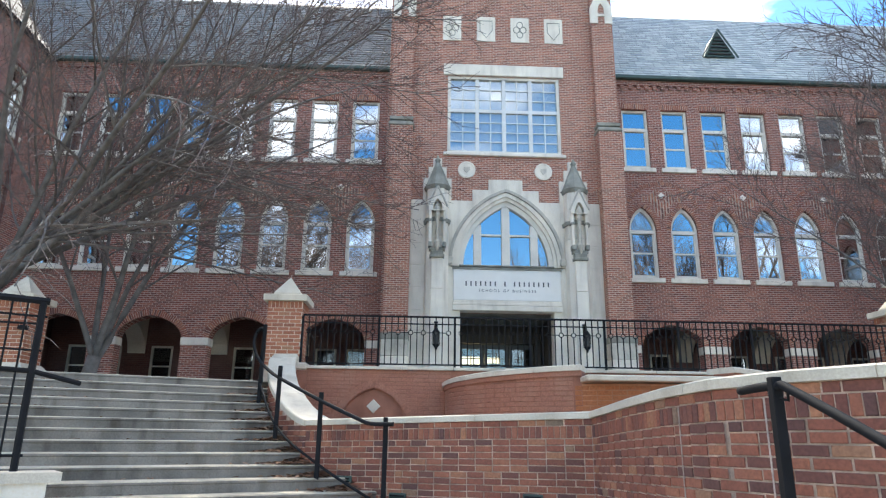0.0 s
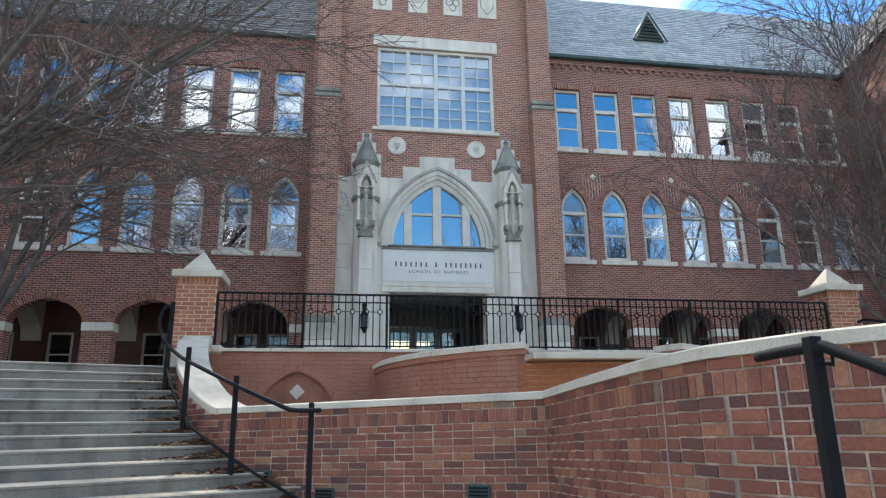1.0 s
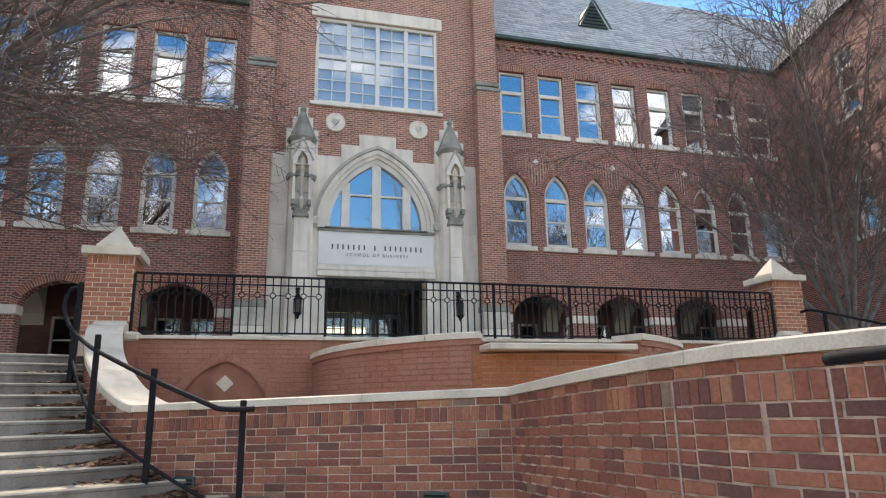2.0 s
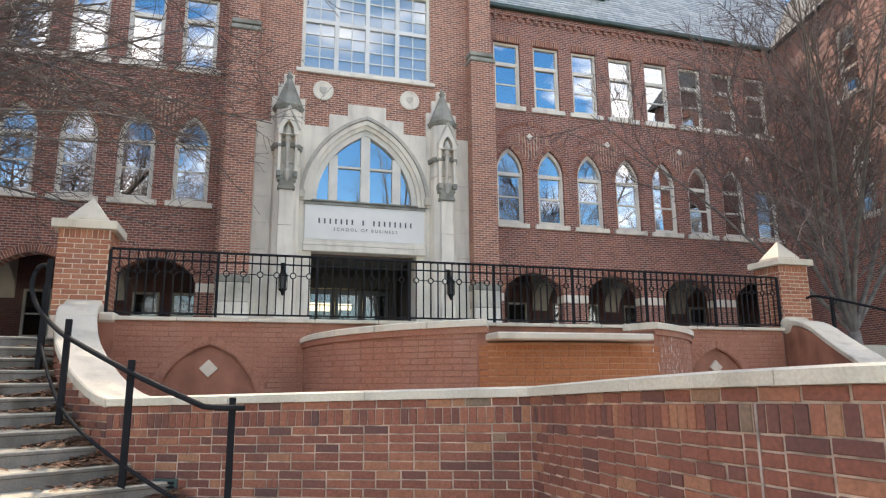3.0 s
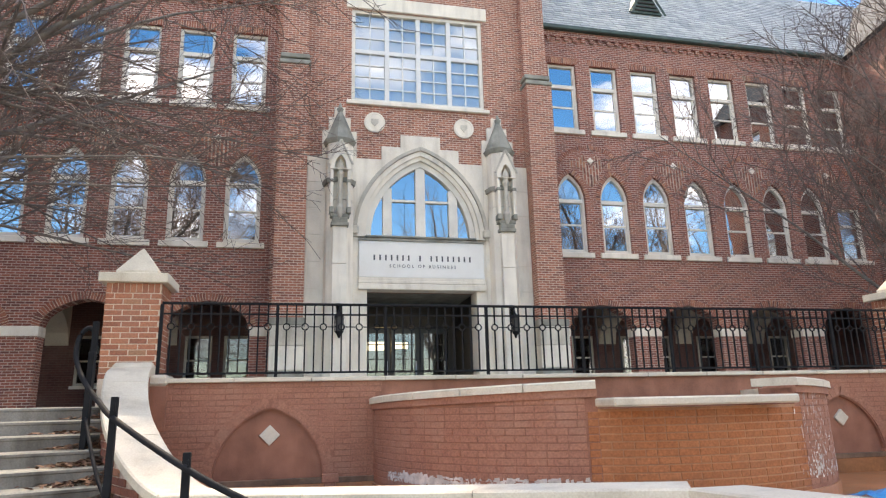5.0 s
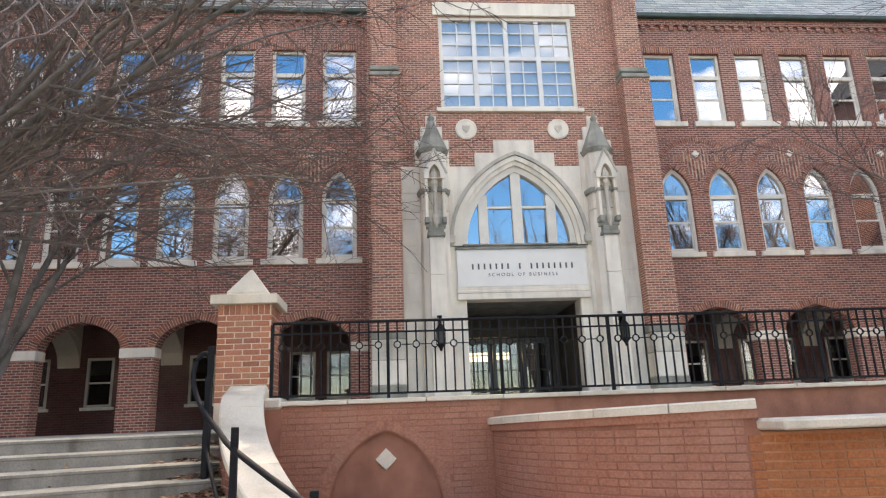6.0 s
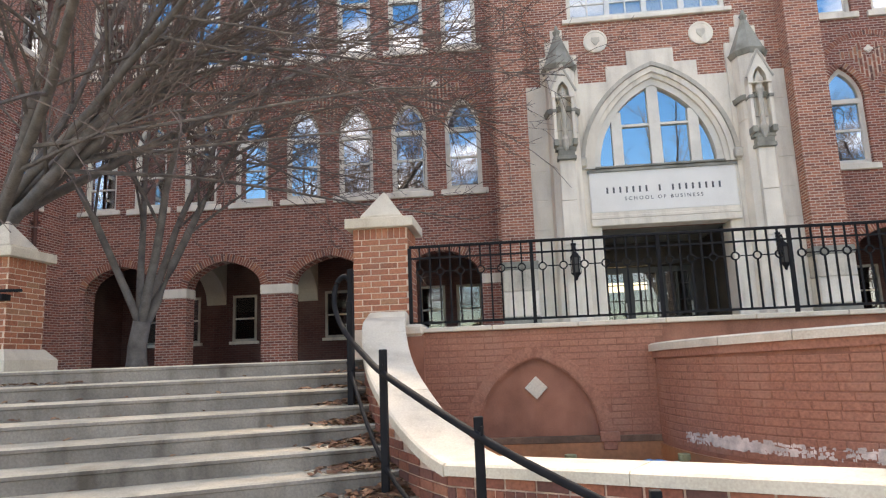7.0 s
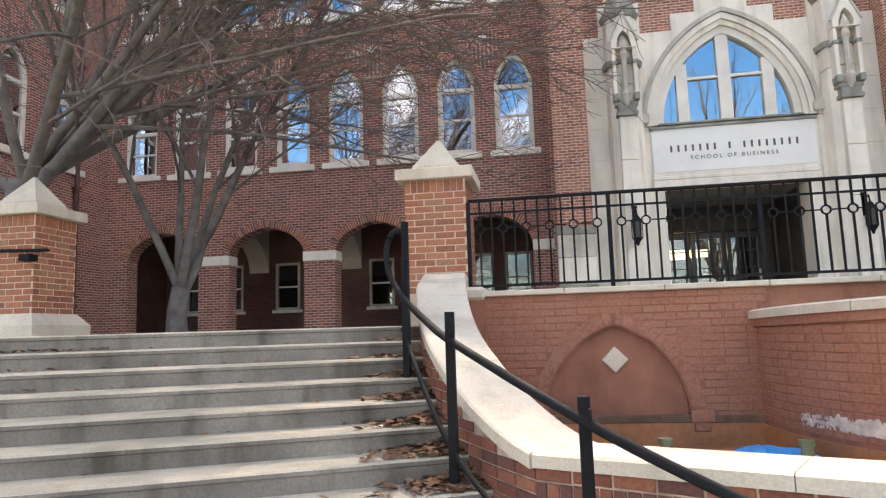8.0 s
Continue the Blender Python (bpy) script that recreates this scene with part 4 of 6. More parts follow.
handrail("stair_handrail", [(1.90, 4.50, LAND - 0.1, 2.03), (2.05, 3.05, LOW + 0.3, 1.40)],
         smooth_path([(1.90, 4.85, 1.985), (1.90, 4.50, 1.985), (1.93, 4.30, 1.92), (2.05, 3.05, 1.36), (2.2, 1.9, 0.95)]), None,
         "black iron handrail beside the lower steps")
handrail("stair_handrail", [(9.75, 12.6, 2.5, 3.42), (11.2, 11.3, 1.9, 2.8)],
         smooth_path([(9.62, 13.0, 3.45), (9.75, 12.6, 3.40), (11.2, 11.3, 2.76), (12.0, 10.6, 2.4)]), None,
         "black iron handrail on the far stair wall")

# ---- wall end with iron fence beside the steps ----
left_wall = thing("side_wall", (-4.4, 7.3, LAND), "low cream stone wall with stone cap beside the steps", "wall", kind="structure")
part("wall_body", ribbon([(-3.2, 7.72, 0), (-4.6, 6.7, 0), (-6.6, 5.6, 0)], [(0.12, 0.0), (-0.22, 0.0), (-0.22, 1.30), (0.12, 1.30)]), M_STONE, left_wall)
part("cap_stone", ribbon([(-3.12, 7.78, 0), (-4.6, 6.7, 0), (-6.6, 5.6, 0)], [(0.17, 1.30), (-0.27, 1.30), (-0.27, 1.385), (0.17, 1.385)]), M_COPING, left_wall, "pale stone cap")
fence = thing("iron_fence", (-4.4, 7.0, 1.385), "black iron fence with rings on the stone wall", "fence")
FA, FB = Vector((-3.42, 7.62, 0)), Vector((-6.4, 5.70, 0))
FD = (FB - FA).normalized()
fr = lambda s, z: FA + FD * s + Vector((0, 0, z))
for z, r in ((2.93, 0.035), (2.78, 0.012), (2.46, 0.010), (1.52, 0.014)):
    bm = bmesh.new()
    tube(bm, [fr(-0.05, z), fr(3.4, z)], r, 6)
    part("rail", bm, M_IRON, fence)
bm = bmesh.new()
tube(bm, [fr(-0.32, 2.22) + Vector((0.06, 0.1, -0.04)), fr(0.0, 2.27), fr(3.3, 2.36)], 0.024, 8)
part("handrail", bm, M_IRON, fence)
for k in range(27):
    bm = bmesh.new()
    r = 0.034 if k % 9 == 0 else 0.010
    tube(bm, [fr(k * 0.125, 1.385), fr(k * 0.125, 2.92)], r, 5)
    part("fence_post" if k % 9 == 0 else "bar", bm, M_IRON, fence)
# fence beside the left pier
fence_b = thing("iron_fence", (-7.6, 12.9, 2.9), "black iron fence fixed to the brick pier", "fence")
for z in (3.86, 3.72, 3.46, 3.0):
    part("rail", boxes((-9.6, -6.93, 12.98, 13.01, z, z + 0.025)), M_IRON, fence_b)
for k in range(22):
    x = -6.95 - k * 0.12
    part("bar", boxes((x - 0.007, x + 0.007, 12.985, 13.0, 2.95, 3.86)), M_IRON, fence_b)
bm = bmesh.new()
tube(bm, [(-9.4, 12.62, 3.50), (-7.05, 12.64, 3.52), (-6.30, 12.70, 3.50)], 0.02, 8)
part("handrail", bm, M_IRON, fence_b)
part("bracket", boxes((-6.62, -6.5, 12.66, 12.79, 3.40, 3.47)), M_IRON, fence_b)
solid("side_plinth", boxes((-9.6, -7.05, 12.75, 13.25, 2.2, 2.92), bevel=0.02), M_COPING, "white stone plinth under the fence", "plinth", "structure")


# ---- the school building ----
YM, YG = 21.78, 22.45                              # tower face, wing face
EAVE = 14.45
school = thing("school_building", (XC, 24, TOP), "three-storey red-brick collegiate school with limestone gothic entrance", "building")


def mirror_x(x):
    return 2 * XC - x


WIN_R = [7.86 + 1.45 * k for k in range(8)]
ARCH_R = [8.585 + 2.9 * k for k in range(4)]
X_IN, X_OUT = 7.0, 19.0
for side in (1, -1):
    fx = (lambda x: x) if side == 1 else mirror_x
    wins = [fx(x) for x in WIN_R]
    arches = [fx(x) for x in ARCH_R[:4]]
    x0, x1 = sorted((fx(X_IN), fx(X_OUT)))
    loops = [rect(x0, x1, TOP - 0.2, EAVE)]
    for cx in wins:
        loops.append(pointed(cx, 0.475, 6.93, 8.62, 9.48) if cx != wins[-1] else rect(cx - 0.48, cx + 0.48, 6.93, 8.762))
        loops.append(rect(cx - 0.48, cx + 0.48, 10.93, 13.22))
    for cx in arches:
        if abs(cx - XC) + 1.05 < X_OUT - XC:
            loops.append(tudor(cx, 1.03, TOP - 0.1, 4.66, 5.36))
    part("wing_wall", plate(loops, YG, YG + 0.45), M_FACADE, school)
    # arch bricks and details, on pale mortar beds
    bm = bmesh.new()
    for cx in wins[:-1]:
        c = pointed(cx, 0.475, 6.93, 8.62, 9.48)[2:]
        arch_ring(bm, c[:10], 0.15, YG - 0.006, YG + 0.04, gap=0)
        arch_ring(bm, c[9:], 0.15, YG - 0.006, YG + 0.04, gap=0)
        arch_ring(bm, [(cx + 0.55, 13.24), (cx - 0.55, 13.24)], 0.19, YG - 0.004, YG + 0.04, gap=0)
    for cx in arches:
        c = tudor(cx, 1.03, TOP, 4.66, 5.36)[2:]
        arch_ring(bm, c[:13], 0.20, YG - 0.007, YG + 0.04, gap=0)
        arch_ring(bm, c[12:], 0.20, YG - 0.007, YG + 0.04, gap=0)
        big = pointed(cx, 1.28, 8.0, 9.0, 10.30)[2:]
        arch_ring(bm, big[2:10], 0.13, YG - 0.005, YG + 0.04, gap=0)
        arch_ring(bm, big[9:-2], 0.13, YG - 0.005, YG + 0.04, gap=0)
    part("mortar_bed", bm, M_MORTAR, school, kind="stuff")
    beds = bmesh.new()
    bm = bmesh.new()
    for cx in wins[:-1]:
        c = pointed(cx, 0.475, 6.93, 8.62, 9.48)[2:]
        arch_ring(bm, c[::1][:10], 0.15, YG - 0.012, YG + 0.05)
        arch_ring(bm, c[9:], 0.15, YG - 0.012, YG + 0.05)
        lintel = [(cx + 0.55 - 0.0, 13.24), (cx - 0.55, 13.24)]
        arch_ring(bm, lintel, 0.19, YG - 0.008, YG + 0.05)
    for cx in arches:
        c = tudor(cx, 1.03, TOP, 4.66, 5.36)[2:]
        arch_ring(bm, c[:13], 0.20, YG - 0.014, YG + 0.05)
        arch_ring(bm, c[12:], 0.20, YG - 0.014, YG + 0.05)
        big = pointed(cx, 1.28, 8.0, 9.0, 10.30)[2:]
        arch_ring(bm, big[2:10], 0.13, YG - 0.012, YG + 0.05)
        arch_ring(bm, big[9:-2], 0.13, YG - 0.012, YG + 0.05)
    part("arch_bricks", bm, M_VOUSSOIR, school, "arches of brick on end", kind="stuff")
    # upright brick fill in the blind heads over each pair of windows
    bm = bmesh.new()
    for cx in arches:
        for k in range(-8, 9):
            x = cx + k * 0.105
            h = 1.28
            top = 9.0 + 1.30 * math.sqrt(max(0, 1 - (abs(x - cx) / h) ** 1.5)) - 0.16
            z = 9.05 + (0.10 if k % 2 else 0)
            while z + 0.19 < top:
                near = min(abs(x - w) for w in wins)
                if z > 8.62 + 1.05 * math.sqrt(max(0, 1 - (near / 0.68) ** 1.5)) and (abs(x - cx) > 0.16 or abs(z + 0.1 - 9.9) > 0.2):
                    box(bm, x - 0.029, x + 0.029, YG - 0.012, YG + 0.02, z, z + 0.19)
                    box(beds, x - 0.052, x + 0.052, YG - 0.0055, YG + 0.02, z - 0.012, z + 0.202)
                z += 0.21
    part("upright_bricks", bm, M_VOUSSOIR, school, kind="stuff")
    part("mortar_bed", beds, M_MORTAR, school, kind="stuff")
    for cx in arches:
        bm = bmesh.new()
        box(bm, -0.085, 0.085, -0.03, 0.03, -0.085, 0.085, 0.01)
        bmesh.ops.transform(bm, matrix=Matrix.Translation((cx, YG - 0.01, 9.9)) @ Matrix.Rotation(radians(45), 4, "Y"), verts=bm.verts)
        part("diamond_stone", bm, M_STONE, school, "small white stone diamond")
    # eaves: corbel bricks, moulding, gutter
    bm = bmesh.new()
    n = int((x1 - x0) / 0.30)
    for k in range(n):
        x = x0 + 0.1 + k * 0.30
        box(bm, x, x + 0.14, YG - 0.06, YG + 0.02, 14.02, 14.16)
    part("corbel_bricks", bm, M_FACADE, school, kind="stuff")
    part("eave_course", boxes((x0, x1, YG - 0.07, YG + 0.1, 14.16, 14.36)), M_FACADE, school)
    part("gutter", boxes((x0, x1, YG - 0.24, YG - 0.05, 14.36, 14.52), bevel=0.03), M_GUTTER, school, "dark patinated gutter")
    # arcade piers: stone caps
    cols = [fx(ARCH_R[0] + 1.45 + 2.9 * k) for k in range(3)] + [fx(ARCH_R[0] - 1.30)]
    for k, cx in enumerate(cols):
        w = 0.44 if k < 3 else 0.26
        part("impost_stone", boxes((cx - w, cx + w, YG - 0.03, YG + 0.48, 4.42, 4.66), bevel=0.01), M_STONE, school, "pale stone impost")
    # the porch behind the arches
    part("porch_back", plate([rect(x0, x1, TOP - 0.1, 6.2)] + [rect(cx + o - 0.38, cx + o + 0.38, 3.32, 4.72) for cx in arches for o in (-0.55, 0.55)], 25.2, 25.5), M_FACADE_SHADED, school)
    part("porch_ceiling", boxes((x0, x1, YG + 0.4, 25.3, 5.75, 5.95)), M_CREAM, school)
    for k, cx in enumerate(cols[:3]):
        rib = tudor((YG + 25.65) / 2, 1.10, TOP, 4.5, 5.40)[2:]
        bm = plate([[(YG + 0.45, 5.76), (25.2, 5.76), (25.2, 4.45), (25.15, 4.45)] + rib + [(YG + 0.5, 4.45), (YG + 0.45, 4.45)]], cx - 0.3, cx + 0.3)
        bmesh.ops.transform(bm, matrix=Matrix(((0, 1, 0, 0), (1, 0, 0, 0), (0, 0, 1, 0), (0, 0, 0, 1))), verts=bm.verts)
        part("porch_cross_arch", bm, M_CREAM, school, "cream plastered cross arch")
    part("porch_end", boxes((x0 - 0.2 if side == -1 else x1 - 0.1, x0 + 0.1 if side == -1 else x1 + 0.2, YG + 0.4, 25.3, TOP, 6.0)), M_FACADE_SHADED, school)
    part("porch_inner_end", boxes((fx(X_IN) - 0.15, fx(X_IN) + 0.15, YG + 0.4, 25.3, TOP, 6.0)), M_FACADE_SHADED, school)
    # near-black rooms behind the upper windows, their shade put into the colour
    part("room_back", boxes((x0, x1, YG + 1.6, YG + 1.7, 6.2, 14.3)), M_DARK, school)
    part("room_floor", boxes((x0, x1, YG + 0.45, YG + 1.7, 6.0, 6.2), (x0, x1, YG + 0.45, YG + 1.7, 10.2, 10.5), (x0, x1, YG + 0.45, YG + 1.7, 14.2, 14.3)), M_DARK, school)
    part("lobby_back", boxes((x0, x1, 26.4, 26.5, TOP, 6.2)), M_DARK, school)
    # roof
    bm = bmesh.new()
    ya, za, yb, zb = YG - 0.22, 14.46, 27.4, 20.7
    xa, xb = (x0, x1 + 8) if side == 1 else (x0 - 8, x1)
    v = [bm.verts.new(q) for q in ((xa, ya, za), (xb, ya, za), (xb, yb, zb), (xa, yb, zb), (xa, 2 * yb - ya, za), (xb, 2 * yb - ya, za))]
    bm.faces.new((v[0], v[1], v[2], v[3]))
    bm.faces.new((v[3], v[2], v[5], v[4]))
    bm.faces.new((v[0], v[3], v[4]))
    bm.faces.new((v[1], v[5], v[2]))
    bm.faces.new((v[0], v[4], v[5], v[1]))
    part("roof", bm, M_SLATE, school, "grey slate roof")
    # slate courses
    rnd = random.Random(31 + side)
    vs, fs = [], []
    slope = Vector((0, yb - ya, zb - za))
    ln = slope.length
    slope.normalize()
    nrm = Vector((0, -slope.z, slope.y))
    for r in range(int(ln / 0.26)):
        x = xa + rnd.uniform(-0.3, 0)
        while x < xb:
            w = rnd.uniform(0.26, 0.42)
            s = r * 0.26 + rnd.uniform(-0.006, 0.006)
            o = len(vs)
            t = 0.022 + rnd.uniform(0, 0.006)
            p0 = Vector((x, ya, za)) + slope * s
            p1 = p0 + slope * 0.27
            for p, d in ((p0, t), (p1, 0.004)):
                vs += [tuple(p + nrm * d), tuple(p + nrm * d + Vector((w - 0.012, 0, 0)))]
            vs += [tuple(p0), tuple(p0 + Vector((w - 0.012, 0, 0)))]
            fs += [(o, o + 1, o + 3, o + 2), (o + 4, o + 5, o + 1, o)]
            x += w
    me = bpy.data.meshes.new("slate_field")
    me.from_pydata(vs, [], fs)
    # Light put into the slate colours: right half paler, left half darker.
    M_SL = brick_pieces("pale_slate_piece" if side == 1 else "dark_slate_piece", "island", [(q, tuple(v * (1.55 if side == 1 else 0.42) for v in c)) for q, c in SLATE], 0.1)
    M_SL.node_tree.nodes["Principled BSDF"].inputs["Roughness"].default_value = 0.6
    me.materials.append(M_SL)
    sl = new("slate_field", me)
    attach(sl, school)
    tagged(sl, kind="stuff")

# louvred roof dormer
dx, dy, dz = 11.9, 23.75, 16.3
bm = bmesh.new()
for a, b, c in (((-0.62, 0), (0.62, 0), (0, 1.15)),):
    f = [bm.verts.new((dx + p[0], dy - 0.12, dz + p[1])) for p in (a, b, c)]
    k = [bm.verts.new((dx + p[0], dy + 1.6, dz + p[1])) for p in (a, b, c)]
    bm.faces.new(f)
    for i in range(3):
        bm.faces.new((f[i], k[i], k[(i + 1) % 3], f[(i + 1) % 3]))
dormer = part("dormer", bm, M_GUTTER, school, "small dark louvred roof dormer")
for k in range(6):
    z = dz + 0.08 + k * 0.15
    w = 0.55 * (1 - (z - dz + 0.1) / 1.2)
    part("louvre", boxes((dx - w, dx + w, dy - 0.17, dy - 0.10, z, z + 0.05)), M_DARK, dormer)
for sx in (-1, 1):
    bm = bmesh.new()
    tube(bm, [(dx + sx * 0.72, dy - 0.18, dz - 0.06), (dx, dy - 0.18, dz + 1.2)], 0.045, 4)
    part("barge_board", bm, M_GUTTER, dormer)


# windows
def window_parts(kind):
    """Builds one window at the origin, its face towards -y, and returns its frame with the parts under it."""
    if kind == "pointed":
        o, i = pointed(0, 0.475, 0, 1.69, 2.55), pointed(0, 0.395, 0.08, 1.69, 2.41)
        cuts = (0.90, 1.66)
    else:
        o, i = rect(-0.48, 0.48, 0, 2.29), rect(-0.40, 0.40, 0.08, 2.21)
        cuts = (0.80, 1.52)
    fr_ob = new("window", finish(band_between(o, i, 0.10, 0.24), "window", M_FRAME))
    fr_ob.parent = school
    fr_ob.matrix_parent_inverse = Matrix.Translation(-school.location)

    def sub(name, bm, mat):
        ob = new(name, finish(bm, name, mat))
        ob.parent = fr_ob
        return ob
    sub("window_sill", boxes((-0.62, 0.62, -0.07, 0.2, -0.16, -0.003), bevel=0.012), M_STONE)
    sub("transom", boxes((-0.40, 0.40, 0.09, 0.20, cuts[1] - 0.06, cuts[1] + 0.06)), M_FRAME)
    sub("meeting_rail", boxes((-0.40, 0.40, 0.125, 0.19, cuts[0] - 0.028, cuts[0] + 0.028)), M_FRAME)
    sub("sash", boxes((-0.40, -0.355, 0.13, 0.19, 0.08, cuts[1]), (0.355, 0.40, 0.13, 0.19, 0.08, cuts[1]), (-0.40, 0.40, 0.13, 0.19, 0.08, 0.13)), M_FRAME)
    if kind == "pointed":
        head = [p for p in pointed(0, 0.40, cuts[1], 1.69, 2.42)]
        bm = bmesh.new()
        bm.faces.new([bm.verts.new((x, 0.165, z)) for x, z in head])
        sub("pane", bm, M_GLASS)
    else:
        sub("pane", boxes((-0.40, 0.40, 0.163, 0.167, cuts[1], 2.22)), M_GLASS)
    sub("pane", boxes((-0.36, 0.36, 0.163, 0.167, cuts[0], cuts[1])), M_GLASS)
    sub("pane", boxes((-0.36, 0.36, 0.150, 0.154, 0.1, cuts[0])), M_GLASS)
    return fr_ob


for kind, z in (("pointed", 6.93), ("square", 10.93)):
    first = window_parts(kind)
    spots = WIN_R + [mirror_x(x) for x in WIN_R]
    rnd = random.Random(3)
    for k, x in enumerate(spots):
        m = pose(x, YG, z, rnd.uniform(-0.5, 0.5), 0, rnd.uniform(-0.7, 0.7))
        if k == 0:
            first.matrix_basis = m
        elif kind == "square" or k % 8 != 7:
            copy_thing(first, m)
        if kind == "square" and k % 8 == 7:
            copy_thing(first, pose(x, YG, 6.93) @ Matrix.Diagonal((1, 1, 0.8, 1)))
# blinds in the rooms
for x, z0, z1 in ((mirror_x(WIN_R[0]), 11.0, 13.2), (mirror_x(WIN_R[1]), 11.6, 13.2), (mirror_x(WIN_R[3]), 7.6, 9.3), (WIN_R[0], 8.5, 9.4), (WIN_R[3], 12.4, 13.2), (mirror_x(WIN_R[4]), 12.0, 13.2)):
    part("roller_blind", boxes((x - 0.5, x + 0.5, YG + 0.28, YG + 0.29, z0, z1)), M_BLIND, school, "white roller blind behind the glass")

# porch windows
first = new("window", finish(band_between(rect(-0.38, 0.38, 0, 1.40), rect(-0.31, 0.31, 0.07, 1.33), -0.02, 0.1), "window", M_STONE_MID))
first.parent = school
first.matrix_parent_inverse = Matrix.Translation(-school.location)
for name, bm, mat in (("meeting_rail", boxes((-0.31, 0.31, 0.02, 0.07, 0.66, 0.71)), M_FRAME), ("window_sill", boxes((-0.46, 0.46, -0.08, 0.1, -0.09, -0.003)), M_STONE),
                      ("pane", boxes((-0.32, 0.32, 0.043, 0.047, 0.07, 0.68)), M_GLASS_DIM), ("pane", boxes((-0.32, 0.32, 0.043, 0.047, 0.68, 1.34)), M_GLASS_DIM)):
    ob = new(name, finish(bm, name, mat))
    ob.parent = first
spots = [f(cx + o) for f in ((lambda x: x), mirror_x) for cx in ARCH_R for o in (-0.55, 0.55)]
for k, x in enumerate(spots):
    m = pose(x, 25.2, 3.32)
    if k == 0:
        first.matrix_basis = m
    else:
        copy_thing(first, m)

# ---- the tower ----
TX0, TX1 = -0.98, 7.04
big_win = rect(XC - 1.96, XC + 1.96, 11.02, 13.95)
portal = rect(XC - 1.60, XC + 1.60, TOP - 0.1, 5.58)
tower_loops = [rect(TX0, TX1, TOP - 0.2, 21.5), big_win, pointed(XC, 1.62, 7.0, 7.05, 9.39, 14), portal]
part("tower_wall", plate(tower_loops, YM, YM + 0.5), M_TOWER, school)
part("tower_side", boxes((TX0, TX0 + 0.4, YM + 0.5, 29, TOP, 21.5), (TX1 - 0.4, TX1, YM + 0.5, 29, TOP, 21.5), (TX0, TX1, 28.6, 29, TOP, 21.5), (TX0, TX1, YM, 29, 21.3, 21.5)), M_TOWER, school)
part("parapet", boxes((TX0 - 0.1, TX1 + 0.1, YM - 0.08, YM + 0.6, 21.5, 21.75)), M_STONE, school)
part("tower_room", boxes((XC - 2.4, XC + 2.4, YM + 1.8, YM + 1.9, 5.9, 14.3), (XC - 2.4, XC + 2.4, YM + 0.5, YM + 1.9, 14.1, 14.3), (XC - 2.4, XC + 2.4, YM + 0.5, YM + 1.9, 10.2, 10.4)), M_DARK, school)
for sx in (-1, 1):
    c = XC + sx * 3.535
    part("buttress", boxes((c - 0.39, c + 0.39, YM - 0.48, YM + 0.05, TOP, 11.75)), M_TOWER, school, "stepped brick buttress")
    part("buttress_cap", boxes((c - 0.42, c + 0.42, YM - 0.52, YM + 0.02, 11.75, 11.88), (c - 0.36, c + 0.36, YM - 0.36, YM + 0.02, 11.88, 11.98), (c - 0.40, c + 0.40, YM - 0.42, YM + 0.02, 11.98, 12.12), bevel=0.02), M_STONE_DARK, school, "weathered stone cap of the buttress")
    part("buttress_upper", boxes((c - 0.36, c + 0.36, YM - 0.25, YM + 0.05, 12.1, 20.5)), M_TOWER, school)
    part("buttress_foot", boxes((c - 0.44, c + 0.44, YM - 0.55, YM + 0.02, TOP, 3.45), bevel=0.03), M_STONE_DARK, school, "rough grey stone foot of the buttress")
    for za, zb, w, mat in ((3.455, 4.05, 0.42, M_STONE), (4.055, 4.56, 0.42, M_STONE_MID), (4.565, 4.76, 0.44, M_STONE_DARK)):
        part("base_stone", boxes((c - w, c + w, YM - 0.54, YM + 0.01, za, zb), bevel=0.02), mat, school, "weathered limestone block at the foot of the buttress")
    d = plate([[(c - 0.40, 16.1), (c - 0.13, 16.1), (c - 0.13, 16.4), (c + 0.13, 16.4), (c + 0.13, 16.1), (c + 0.40, 16.1), (c + 0.40, 16.75), (c, 17.6), (c - 0.40, 16.75)], pointed(c, 0.12, 16.5, 16.62, 16.95)], YM - 0.30, YM - 0.2)
    part("gablet", d, M_STONE, school, "pale stone gablet")

# big tower window
tw = part("tower_window", band_between(rect(XC - 1.96, XC + 1.96, 11.02, 13.95), rect(XC - 1.86, XC + 1.86, 11.12, 13.86), YM + 0.04, YM + 0.22), M_FRAME, school, "large pale multi-paned window")
part("lintel", boxes((XC - 2.12, XC + 2.12, YM - 0.06, YM + 0.2, 13.97, 14.40), bevel=0.015), M_STONE, school, "long pale stone lintel")
part("window_sill", boxes((XC - 2.1, XC + 2.1, YM - 0.09, YM + 0.2, 10.90, 11.018), bevel=0.015), M_STONE, school)
cw = 3.72 / 4
for k in (1, 2, 3):
    x = XC - 1.86 + cw * k
    part("mullion", boxes((x - 0.065, x + 0.065, YM + 0.06, YM + 0.20, 11.12, 13.86)), M_GRID, tw)
part("transom", boxes((XC - 1.86, XC + 1.86, YM + 0.062, YM + 0.198, 12.58, 12.70)), M_GRID, tw)
rnd = random.Random(12)
